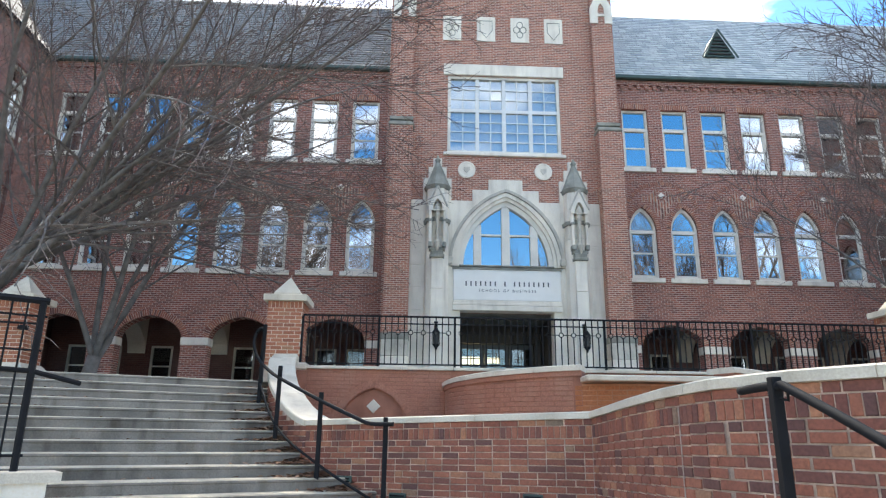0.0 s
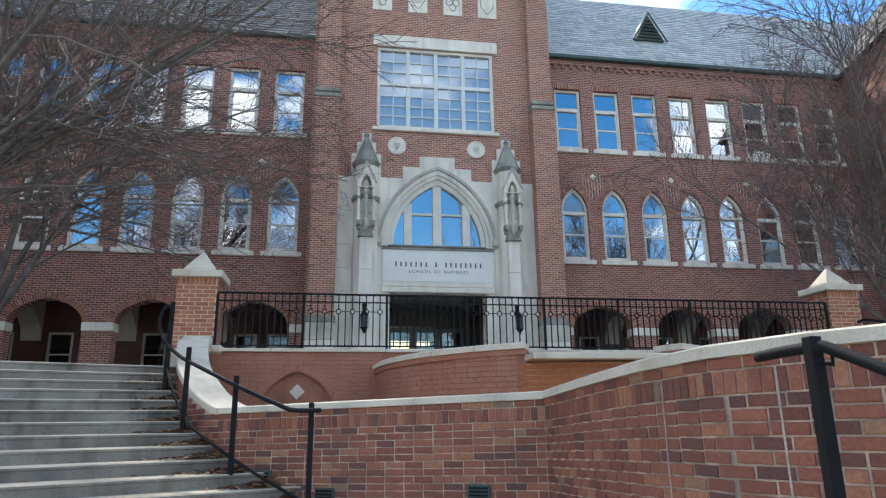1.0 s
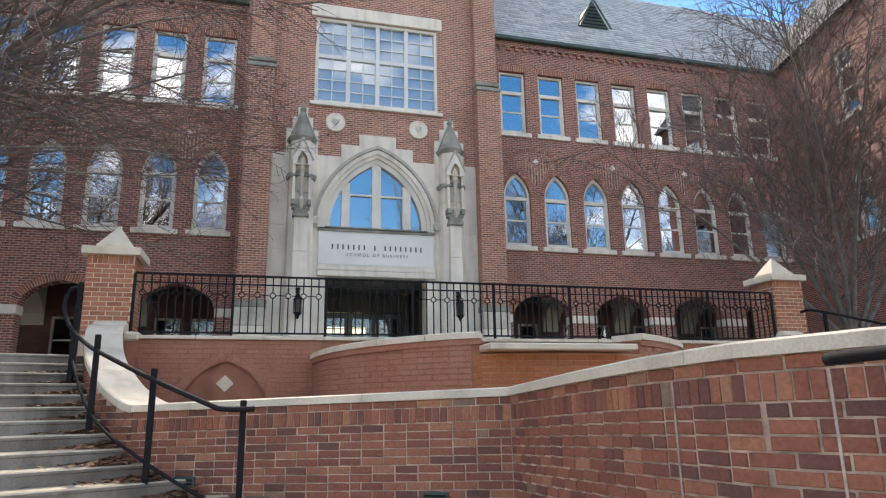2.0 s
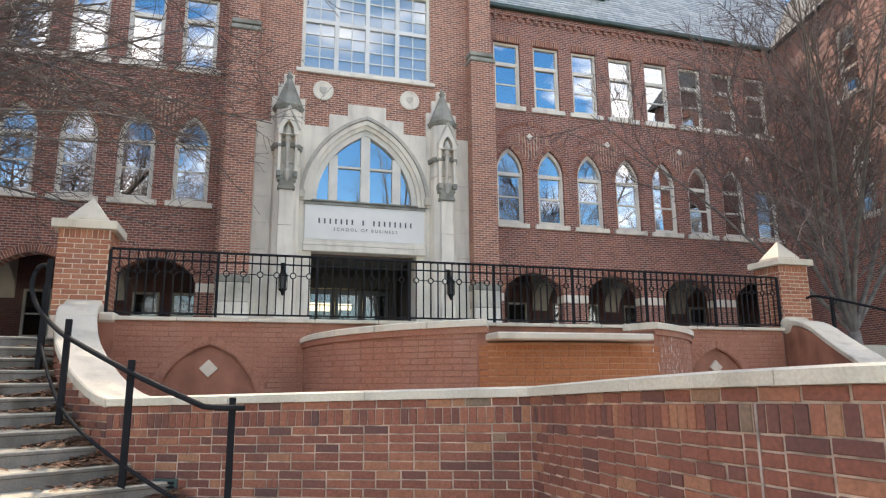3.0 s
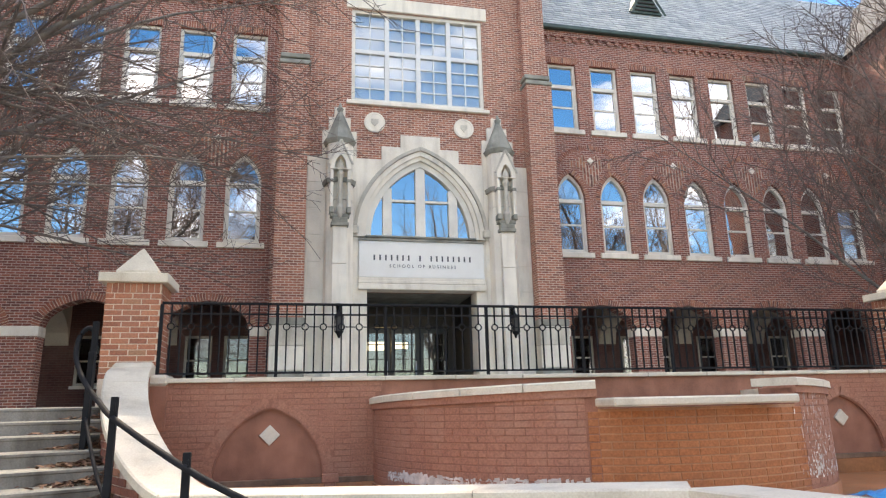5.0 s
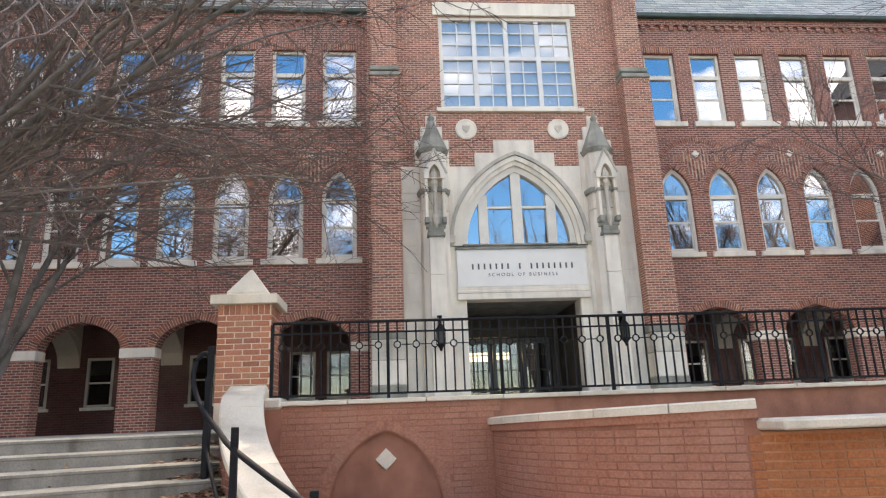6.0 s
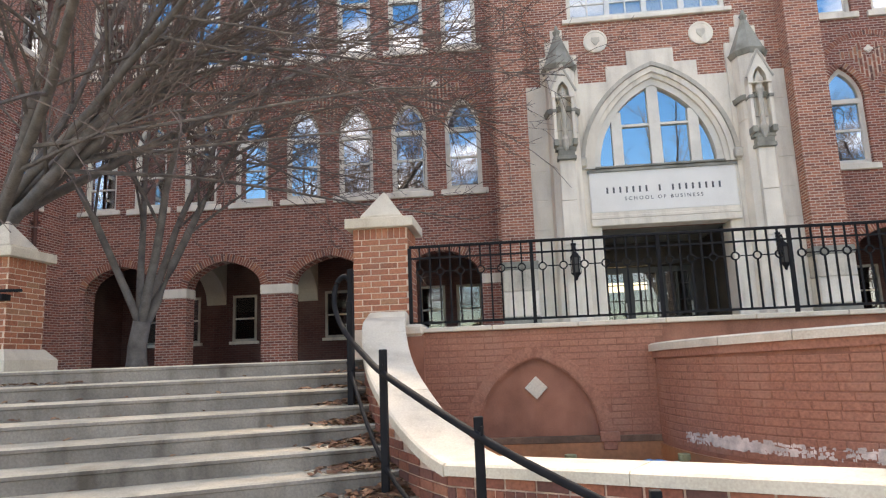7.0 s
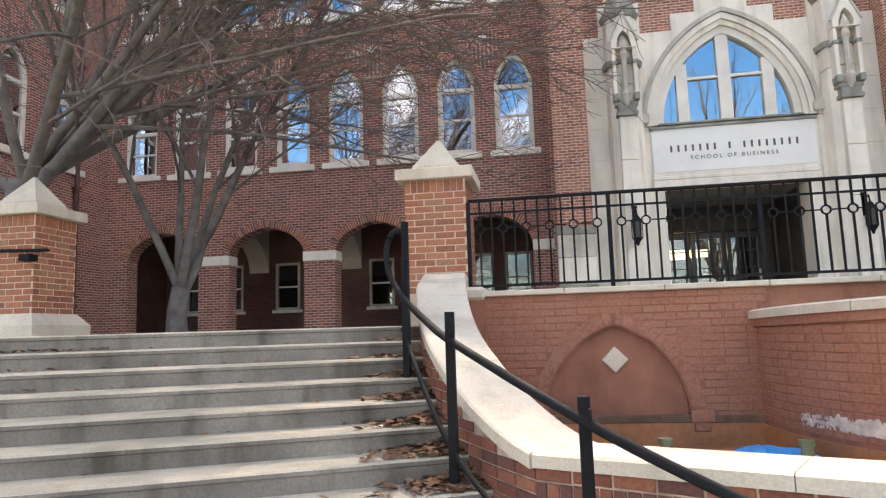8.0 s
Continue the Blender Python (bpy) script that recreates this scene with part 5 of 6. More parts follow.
for k in range(4):
    xa, xb = XC - 1.86 + cw * k + (0.065 if k else 0), XC - 1.86 + cw * (k + 1) - (0.065 if k < 3 else 0)
    mid = (xa + xb) / 2
    part("glazing_bar", boxes((mid - 0.018, mid + 0.018, YM + 0.09, YM + 0.15, 11.12, 13.86)), M_GRID, tw)
    rows_z = [11.12 + (12.58 - 11.12) * j / 4 for j in range(5)] + [12.70 + (13.86 - 12.70) * j / 3 for j in range(4)]
    for j in (1, 2, 3, 6, 7):
        part("glazing_bar", boxes((xa, xb, YM + 0.092, YM + 0.148, rows_z[j] - 0.018, rows_z[j] + 0.018)), M_GRID, tw)
    for j in (0, 1, 2, 3, 5, 6, 7):
        for a, b in ((xa, mid), (mid, xb)):
            bm = bmesh.new()
            box(bm, -(b - a) / 2, (b - a) / 2, -0.002, 0.002, -(rows_z[j + 1] - rows_z[j]) / 2, (rows_z[j + 1] - rows_z[j]) / 2)
            m = Matrix.Translation(((a + b) / 2, YM + 0.12, (rows_z[j] + rows_z[j + 1]) / 2)) @ Euler((radians(rnd.uniform(-0.3, 0.3)), 0, radians(rnd.uniform(-0.3, 0.3)))).to_matrix().to_4x4()
            bmesh.ops.transform(bm, matrix=m, verts=bm.verts)
            part("pane", bm, M_GLASS_PALE, tw)
part("roller_blind", boxes((XC - 1.95, XC + 1.95, YM + 0.175, YM + 0.18, 11.13, 13.85)), M_BLIND, school, "white blind behind the tower window")

# carved panels and medallions
for k in range(4):
    x = XC - 1.83 + 1.22 * k
    p = part("carved_panel", boxes((x - 0.33, x + 0.33, YM - 0.03, YM + 0.05, 15.36, 16.38), bevel=0.01), M_STONE, school, "pale carved stone panel")
    bm = bmesh.new()
    if k % 2 == 0:
        for a in range(4):
            cx, cz = x + 0.12 * math.cos(a * math.pi / 2), 15.87 + 0.20 * math.sin(a * math.pi / 2)
            tube(bm, [(cx + 0.11 * math.cos(t * math.pi / 6), YM - 0.035, cz + 0.13 * math.sin(t * math.pi / 6)) for t in range(13)], 0.016, 5)
    else:
        tube(bm, [(x - 0.22, YM - 0.035, 16.2), (x + 0.22, YM - 0.035, 16.2), (x + 0.22, YM - 0.035, 15.8), (x, YM - 0.035, 15.5), (x - 0.22, YM - 0.035, 15.8), (x - 0.22, YM - 0.035, 16.2)], 0.014, 5)
    part("carving", bm, M_STONE_DARK, p)
for x in (XC - 1.30, XC + 1.30):
    bm = bmesh.new()
    tube(bm, [(x, YM - 0.05, 10.38), (x, YM + 0.05, 10.38)], 0.30, 32)
    md = part("medallion", bm, M_STONE, school, "round pale stone medallion with a shield")
    bm = bmesh.new()
    tube(bm, [(x + 0.255 * math.cos(t * math.pi / 16), YM - 0.052, 10.38 + 0.255 * math.sin(t * math.pi / 16)) for t in range(33)], 0.014, 5)
    part("rim", bm, M_STONE, md)
    part("shield", plate([[(x - 0.10, 10.47), (x - 0.10, 10.37), (x, 10.25), (x + 0.10, 10.37), (x + 0.10, 10.47)]], YM - 0.075, YM - 0.04), M_STONE_MID, md)

# limestone portal
front = [(-0.12, TOP), (-0.12, 9.26), (1.92, 9.26), (1.92, 9.66), (2.46, 9.66), (2.46, 10.03), (mirror_x(2.46), 10.03), (mirror_x(2.46), 9.66), (mirror_x(1.92), 9.66), (mirror_x(1.92), 9.26), (mirror_x(-0.12), 9.26), (mirror_x(-0.12), TOP),
         (XC + 1.60, TOP), (XC + 1.60, 5.60), (XC - 1.60, 5.60), (XC - 1.60, TOP)]
part("portal_facing", plate([front, pointed(XC, 1.70, 7.0, 7.05, 9.47, 14)], YM - 0.07, YM + 0.02), M_STONE, school, "pale limestone ashlar surround")
# ashlar joints as shallow stones
rnd = random.Random(8)
for sx in (-1, 1):
    for k in range(9):
        z = 2.62 + k * 0.735
        x0, x1 = (-0.10, 0.30) if sx == -1 else (mirror_x(0.30), mirror_x(-0.10))
        if z + 0.72 < 9.26:
            part("ashlar_stone", boxes((x0, x1, YM - 0.085 - rnd.uniform(0, 0.006), YM - 0.02, z, z + 0.725), bevel=0.006), M_STONE, school)
# moulded gothic arch
def gothic(half):
    """Height of the apex of the portal arch at a given half width."""
    return 7.05 + half * (1.385 + (1.9 - half) * 0.214)


def gothic_top(dx, half):
    """Height of the arch line at a distance from the middle."""
    h = gothic(half) - 7.05
    r = (half * half + h * h) / (2 * half)
    return 7.05 + math.sqrt(max(0.0, r * r - (abs(dx) + r - half) ** 2))


for o, i, ya, yb, mat in ((1.90, 1.80, -0.15, -0.02, M_STONE_MID), (1.79, 1.66, -0.10, 0.06, M_STONE), (1.66, 1.55, -0.03, 0.16, M_STONE), (1.55, 1.40, 0.05, 0.3, M_FRAME)):
    part("arch_moulding", band_between(pointed(XC, o, 7.0, 7.05, gothic(o), 14), pointed(XC, i, 7.0, 7.05, gothic(i), 14), YM + ya, YM + yb), mat, school)
for sx in (-1, 1):
    part("arch_stop", boxes((XC + sx * 1.86 - 0.13, XC + sx * 1.86 + 0.11, YM - 0.22, YM, 7.06, 7.30), bevel=0.03), M_STONE_MID, school)
gw = part("gothic_window", boxes((XC - 1.55, XC + 1.55, YM - 0.10, YM + 0.25, 6.93, 7.07), bevel=0.02), M_STONE_DARK, school, "pointed four-light window with stone mullions")
H = lambda dx: gothic_top(dx, 1.42)
for dx, w in ((-0.935, 0.125), (0.0, 0.135), (0.935, 0.125)):
    part("mullion", boxes((XC + dx - w, XC + dx + w, YM + 0.08, YM + 0.24, 7.05, H(dx) + 0.02)), M_FRAME, gw)
part("transom", boxes((XC - 0.84, XC + 0.84, YM + 0.10, YM + 0.2, 8.10, 8.16)), M_FRAME, gw)
for a, b in ((-1.43, -0.935), (-0.935, 0.0), (0.0, 0.935), (0.935, 1.43)):
    n = 8
    top = [(XC + a + (b - a) * k / n, max(7.1, gothic_top(a + (b - a) * k / n, 1.45))) for k in range(n + 1)]
    pts = [(XC + a, 7.06), (XC + b, 7.06)] + top[::-1]
    bm = bmesh.new()
    vv = []
    for x, z in pts:
        if not vv or (Vector((x, YM + 0.17, z)) - vv[-1].co).length > 0.01:
            vv.append(bm.verts.new((x, YM + 0.17, z)))
    bm.faces.new(vv)
    part("pane", bm, M_GLASS, gw)
# sign and lintel
sign = part("sign_panel", boxes((XC - 1.73, XC + 1.73, YM - 0.14, YM - 0.02, 5.90, 6.90), bevel=0.01), M_SIGN, school, "white stone sign over the entrance")
part("sign_lintel", boxes((XC - 1.75, XC + 1.75, YM - 0.19, YM + 0.3, 5.56, 5.72), (XC - 1.75, XC + 1.75, YM - 0.16, YM + 0.0, 5.735, 5.82), (XC - 1.73, XC + 1.73, YM - 0.13, YM - 0.02, 5.82, 5.91), bevel=0.012), M_STONE, school)
part("sign_ledge", boxes((XC - 1.76, XC + 1.76, YM - 0.17, YM - 0.02, 6.90, 6.96)), M_STONE_DARK, school)
for k in range(18):
    if k not in (7, 9):
        x = XC - 1.32 + 2.64 * k / 17
        part("name_bar", boxes((x - 0.022, x + 0.022, YM - 0.147, YM - 0.13, 6.36, 6.51)), M_LETTER, sign)
cu = bpy.data.curves.new("lettering", "FONT")
cu.body, cu.size, cu.align_x, cu.extrude, cu.space_character = "SCHOOL OF BUSINESS", 0.125, "CENTER", 0.004, 1.55
tmp = new("lettering_curve", cu)
me = bpy.data.meshes.new_from_object(tmp)
bpy.data.objects.remove(tmp)
me.transform(pose(XC, YM - 0.145, 6.17, 90, 0, 0))
me.materials.clear()
me.materials.append(M_LETTER)
words = bmesh.new()
words.from_mesh(me)
left = set(words.verts)
while left:
    island, stack = set(), [left.pop()]
    while stack:
        q = stack.pop()
        island.add(q)
        for ed in q.link_edges:
            o = ed.other_vert(q)
            if o in left:
                left.discard(o)
                stack.append(o)
    bm = bmesh.new()
    twin = {q: bm.verts.new(q.co) for q in island}
    for f in words.faces:
        if f.verts[0] in island:
            bm.faces.new([twin[q] for q in f.verts])
    part("letter", bm, M_LETTER, sign)
words.free()

# turrets beside the arch
for sx in (-1, 1):
    c = XC + sx * 2.28
    yc = YM - 0.22
    tu = part("turret_backing", plate([[(c - 0.47, TOP), (c - 0.47, 10.02), (c - 0.30, 10.02), (c - 0.30, 10.42), (c - 0.15, 10.42), (c - 0.15, 10.74), (c + 0.15, 10.74), (c + 0.15, 10.42), (c + 0.30, 10.42), (c + 0.30, 10.02), (c + 0.47, 10.02), (c + 0.47, TOP)][::-1]], YM - 0.10, YM + 0.01), M_STONE, school, "stepped limestone backing of the turret")

    def octo(name, z0, z1, r0, r1, mat):
        bm = bmesh.new()
        tube(bm, [(c, yc, z0), (c, yc, z1)], [r0, r1], 8)
        part(name, bm, mat, tu)
    octo("foot", TOP, 3.3, 0.47, 0.47, M_STONE)
    octo("shaft", 3.3, 7.88, 0.40, 0.38, M_STONE)
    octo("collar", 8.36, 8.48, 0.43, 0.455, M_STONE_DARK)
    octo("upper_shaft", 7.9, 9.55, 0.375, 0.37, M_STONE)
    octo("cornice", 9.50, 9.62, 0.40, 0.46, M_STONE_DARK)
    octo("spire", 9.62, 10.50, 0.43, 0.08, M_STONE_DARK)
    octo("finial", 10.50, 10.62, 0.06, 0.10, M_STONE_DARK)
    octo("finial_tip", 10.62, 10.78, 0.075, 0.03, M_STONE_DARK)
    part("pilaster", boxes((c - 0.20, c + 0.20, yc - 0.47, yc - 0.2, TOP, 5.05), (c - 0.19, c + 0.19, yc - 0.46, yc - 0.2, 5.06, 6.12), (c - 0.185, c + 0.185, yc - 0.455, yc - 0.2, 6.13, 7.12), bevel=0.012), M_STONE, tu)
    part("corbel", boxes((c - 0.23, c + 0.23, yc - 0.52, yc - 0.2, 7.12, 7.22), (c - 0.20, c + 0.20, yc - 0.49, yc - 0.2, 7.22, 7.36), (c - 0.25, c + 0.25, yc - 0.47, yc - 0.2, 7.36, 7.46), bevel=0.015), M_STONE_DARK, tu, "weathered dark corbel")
    # a steep gablet over an open niche with a pendant
    part("canopy", plate([[(c - 0.27, 8.86), (c, 9.44), (c + 0.27, 8.86), (c + 0.27, 8.66), (c - 0.27, 8.66)][::-1], pointed(c, 0.15, 8.68, 8.74, 9.06)], yc - 0.56, yc - 0.30), M_STONE, tu)
    for q in (-1, 1):
        bm = bmesh.new()
        tube(bm, [(c + q * 0.31, yc - 0.56, 8.80), (c, yc - 0.56, 9.48)], 0.032, 6)
        part("canopy_ridge", bm, M_STONE_MID, tu)
        part("niche_side", boxes((c + q * 0.225 - 0.04, c + q * 0.225 + 0.04, yc - 0.52, yc - 0.28, 7.46, 8.66), bevel=0.01), M_STONE, tu)
        for za, zb in ((7.46, 7.62), (8.30, 8.38)):
            part("niche_foot", boxes((c + q * 0.225 - 0.055, c + q * 0.225 + 0.055, yc - 0.55, yc - 0.28, za, zb), bevel=0.01), M_STONE_DARK, tu)
    bm = bmesh.new()
    tube(bm, [(c, yc - 0.46, z) for z in (7.30, 7.46, 7.62, 7.72, 8.42, 8.52, 8.62, 8.70, 8.80, 8.90, 8.98)], [0.02, 0.08, 0.10, 0.055, 0.06, 0.10, 0.075, 0.11, 0.095, 0.05, 0.02], 8)
    part("niche_pendant", bm, M_STONE_MID, tu)
    # lantern
    lx = c + 0.0
    lan = thing("wall_lantern", (lx, yc - 0.55, 4.3), "black iron wall lantern on the portal", "lantern", "portal lanterns")
    bm = bmesh.new()
    tube(bm, [(lx, yc - 0.45, 4.95), (lx, yc - 0.66, 5.0), (lx, yc - 0.70, 4.85)], 0.018, 6)
    part("bracket", bm, M_IRON, lan)
    bm = bmesh.new()
    tube(bm, [(lx, yc - 0.70, 4.86), (lx, yc - 0.70, 4.72)], [0.03, 0.13], 6)
    part("roof", bm, M_IRON, lan)
    for k in range(6):
        a = k * math.pi / 3
        part("corner_bar", boxes((lx + 0.11 * math.cos(a) - 0.008, lx + 0.11 * math.cos(a) + 0.008, yc - 0.70 + 0.11 * math.sin(a) - 0.008, yc - 0.70 + 0.11 * math.sin(a) + 0.008, 4.36, 4.73)), M_IRON, lan)
    bm = bmesh.new()
    tube(bm, [(lx, yc - 0.70, 4.37), (lx, yc - 0.70, 4.72)], [0.085, 0.10], 6)
    part("glass", bm, M_DOOR, lan)
    bm = bmesh.new()
    tube(bm, [(lx, yc - 0.70, 4.37), (lx, yc - 0.70, 4.28), (lx, yc - 0.70, 4.20)], [0.12, 0.05, 0.02], 6)
    part("base", bm, M_IRON, lan)
    part("back_plate", boxes((lx - 0.06, lx + 0.06, yc - 0.47, yc - 0.42, 4.6, 5.1)), M_IRON, lan)

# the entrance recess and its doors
# Sides, back and ceiling take dark colours that stand for the recess's shade.
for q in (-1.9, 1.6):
    part("entrance_side", boxes((XC + q, XC + q + 0.3, YM + 0.5, 25.0, TOP, 6.0)), M_ENTRANCE_SHADE, school, "dark side wall of the entrance, shade put into its colour")
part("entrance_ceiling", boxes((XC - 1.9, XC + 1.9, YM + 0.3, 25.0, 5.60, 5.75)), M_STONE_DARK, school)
for q in (-1.75, 1.5):
    part("entrance_jamb", boxes((XC + q, XC + q + 0.25, YM - 0.05, YM + 0.55, TOP, 5.57), bevel=0.02), M_STONE, school)
part("entrance_back", plate([rect(XC - 1.7, XC + 1.7, TOP, 5.7), rect(XC - 1.35, XC + 1.35, TOP + 0.01, 4.95)], 24.7, 24.9), M_ENTRANCE_SHADE, school)
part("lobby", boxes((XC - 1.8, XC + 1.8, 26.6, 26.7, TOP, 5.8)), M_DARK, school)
part("lobby_light", boxes((XC - 1.25, XC - 0.35, 26.0, 26.1, 4.35, 4.62), (XC - 0.2, XC + 0.3, 26.0, 26.1, 4.4, 4.6)), M_LAMPGLOW, school, "lit lamp panel in the lobby")
for k in range(3):
    x = XC - 1.35 + 0.9 * k
    dr = part("door", band_between(rect(x + 0.02, x + 0.88, TOP + 0.02, 4.9), rect(x + 0.13, x + 0.77, TOP + 0.3, 4.75), 24.74, 24.82), M_DOOR, school, "dark glazed entrance door")
    part("door_handle", boxes((x + 0.76, x + 0.80, 24.66, 24.72, 3.5, 3.9)), M_GRID, dr)
    for z in (3.35, 3.95, 4.40):
        part("glazing_bar", boxes((x + 0.13, x + 0.77, 24.765, 24.795, z, z + 0.03)), M_DOOR, dr)
    part("glazing_bar", boxes((x + 0.435, x + 0.465, 24.765, 24.795, TOP + 0.3, 4.75)), M_DOOR, dr)
    part("pane", boxes((x + 0.13, x + 0.77, 24.778, 24.782, TOP + 0.3, 4.75)), M_GLASS_DIM, dr)

# ---- projecting wings at both ends ----
for side in (1, -1):
    fx = (lambda x: x) if side == 1 else (lambda x: mirror_x(x) - 0.1)
    xa = fx(18.9)
    xb = fx(30)
    y0 = 17.2 if side == 1 else 11.5
    lo, hi = sorted((xa, xb))
    wing = thing("end_wing", (xa, 18, TOP), "red-brick end wing of the school with gabled slate roof", "building", "end wings")
    holes = []
    ys = [18.4] if side == 1 else [20.9 - 1.7 * k for k in range(5)]
    for y in ys:
        holes.append(pointed(y, 0.475, 6.93, 8.62, 9.48))
        holes.append(rect(y - 0.48, y + 0.48, 10.93, 13.22))
    bm = plate([rect(y0, YG, TOP - 0.2, EAVE)] + holes, 0, 0.45 * side)
    sw = Matrix(((0, 1, 0, xa), (1, 0, 0, 0), (0, 0, 1, 0), (0, 0, 0, 1)))
    bmesh.ops.transform(bm, matrix=sw, verts=bm.verts)
    part("side_wall", bm, M_FACADE, wing)
    gab = [(lo, TOP - 0.2), (hi, TOP - 0.2), (hi, EAVE), ((lo + hi) / 2, EAVE + 6.4), (lo, EAVE)]
    gx = [(xa + side * (2.2 + 2.6 * k)) for k in range(3)]
    part("front_wall", plate([gab] + [rect(x - 0.5, x + 0.5, 6.93, 9.2) for x in gx] + [rect(x - 0.5, x + 0.5, 10.93, 13.2) for x in gx], y0 - 0.45, y0 - 0.001), M_FACADE, wing)
    part("inside", boxes((xa + side * 1.5, xa + side * 1.6, y0, YG, TOP, EAVE)), M_DARK, wing)
    bm = bmesh.new()
    mid = (lo + hi) / 2
    v = [bm.verts.new(q) for y in (y0 - 0.7, 28) for q in ((lo - 0.25, y, EAVE - 0.12), (mid, y, EAVE + 6.6), (hi + 0.25, y, EAVE - 0.12))]
    for q in ((0, 1, 2), (5, 4, 3), (0, 3, 4, 1), (1, 4, 5, 2), (2, 5, 3, 0)):
        bm.faces.new([v[k] for k in q])
    part("roof", bm, M_SLATE_DARK, wing, "slate roof")
    for y in ys:
        for kind, z in (("pointed", 6.93), ("square", 10.93)):
            o, i = (pointed(0, 0.475, 0, 1.69, 2.55), pointed(0, 0.395, 0.08, 1.69, 2.41)) if kind == "pointed" else (rect(-0.48, 0.48, 0, 2.29), rect(-0.40, 0.40, 0.08, 2.21))
            turn = Matrix.Translation((xa, y, z)) @ Matrix.Rotation(radians(-90 * side), 4, "Z")
            bm = band_between(o, i, 0.10, 0.24)
            bmesh.ops.transform(bm, matrix=turn, verts=bm.verts)
            w = part("window", bm, M_FRAME, wing)
            for name, b2, mat in (("window_sill", boxes((-0.62, 0.62, -0.07, 0.2, -0.16, -0.003), bevel=0.01), M_STONE), ("meeting_rail", boxes((-0.4, 0.4, 0.12, 0.19, 0.86, 0.92)), M_FRAME), ("transom", boxes((-0.4, 0.4, 0.1, 0.2, 1.58, 1.70)), M_FRAME), ("pane", boxes((-0.42, 0.42, 0.163, 0.167, 0.05, 2.2)), M_GLASS)):
                bmesh.ops.transform(b2, matrix=turn, verts=b2.verts)
                part(name, b2, mat, w)
    for x in gx:
        for z, h in ((6.93, 2.27), (10.93, 2.27)):
            w = part("window", band_between(rect(x - 0.5, x + 0.5, z, z + h), rect(x - 0.42, x + 0.42, z + 0.08, z + h - 0.08), y0 - 0.36, y0 - 0.2), M_FRAME, wing)
            part("pane", boxes((x - 0.43, x + 0.43, y0 - 0.28, y0 - 0.276, z + 0.05, z + h - 0.05)), M_GLASS, w)
            part("meeting_rail", boxes((x - 0.42, x + 0.42, y0 - 0.32, y0 - 0.25, z + 1.0, z + 1.07)), M_FRAME, w)
            part("window_sill", boxes((x - 0.62, x + 0.62, y0 - 0.53, y0 - 0.3, z - 0.16, z - 0.003)), M_STONE, w)
    if side == 1:
        wing.matrix_basis = Matrix.Translation((xa, YG, 0)) @ Matrix.Rotation(radians(-13), 4, "Z") @ Matrix.Translation((-xa, -YG, 0)) @ Matrix.Translation(wing.location)
    if side == -1:
        bm = bmesh.new()
        tube(bm, [(xa + 0.09, 21.2, TOP), (xa + 0.09, 21.2, 14.3)], 0.055, 8)
        dp = part("downpipe", bm, M_DOWNPIPE, wing, "brown painted downpipe")
        for z in (3.4, 6.4, 9.6, 12.6):
            part("pipe_clip", boxes((xa - 0.01, xa + 0.17, 21.12, 21.28, z, z + 0.06)), M_DOWNPIPE, dp)


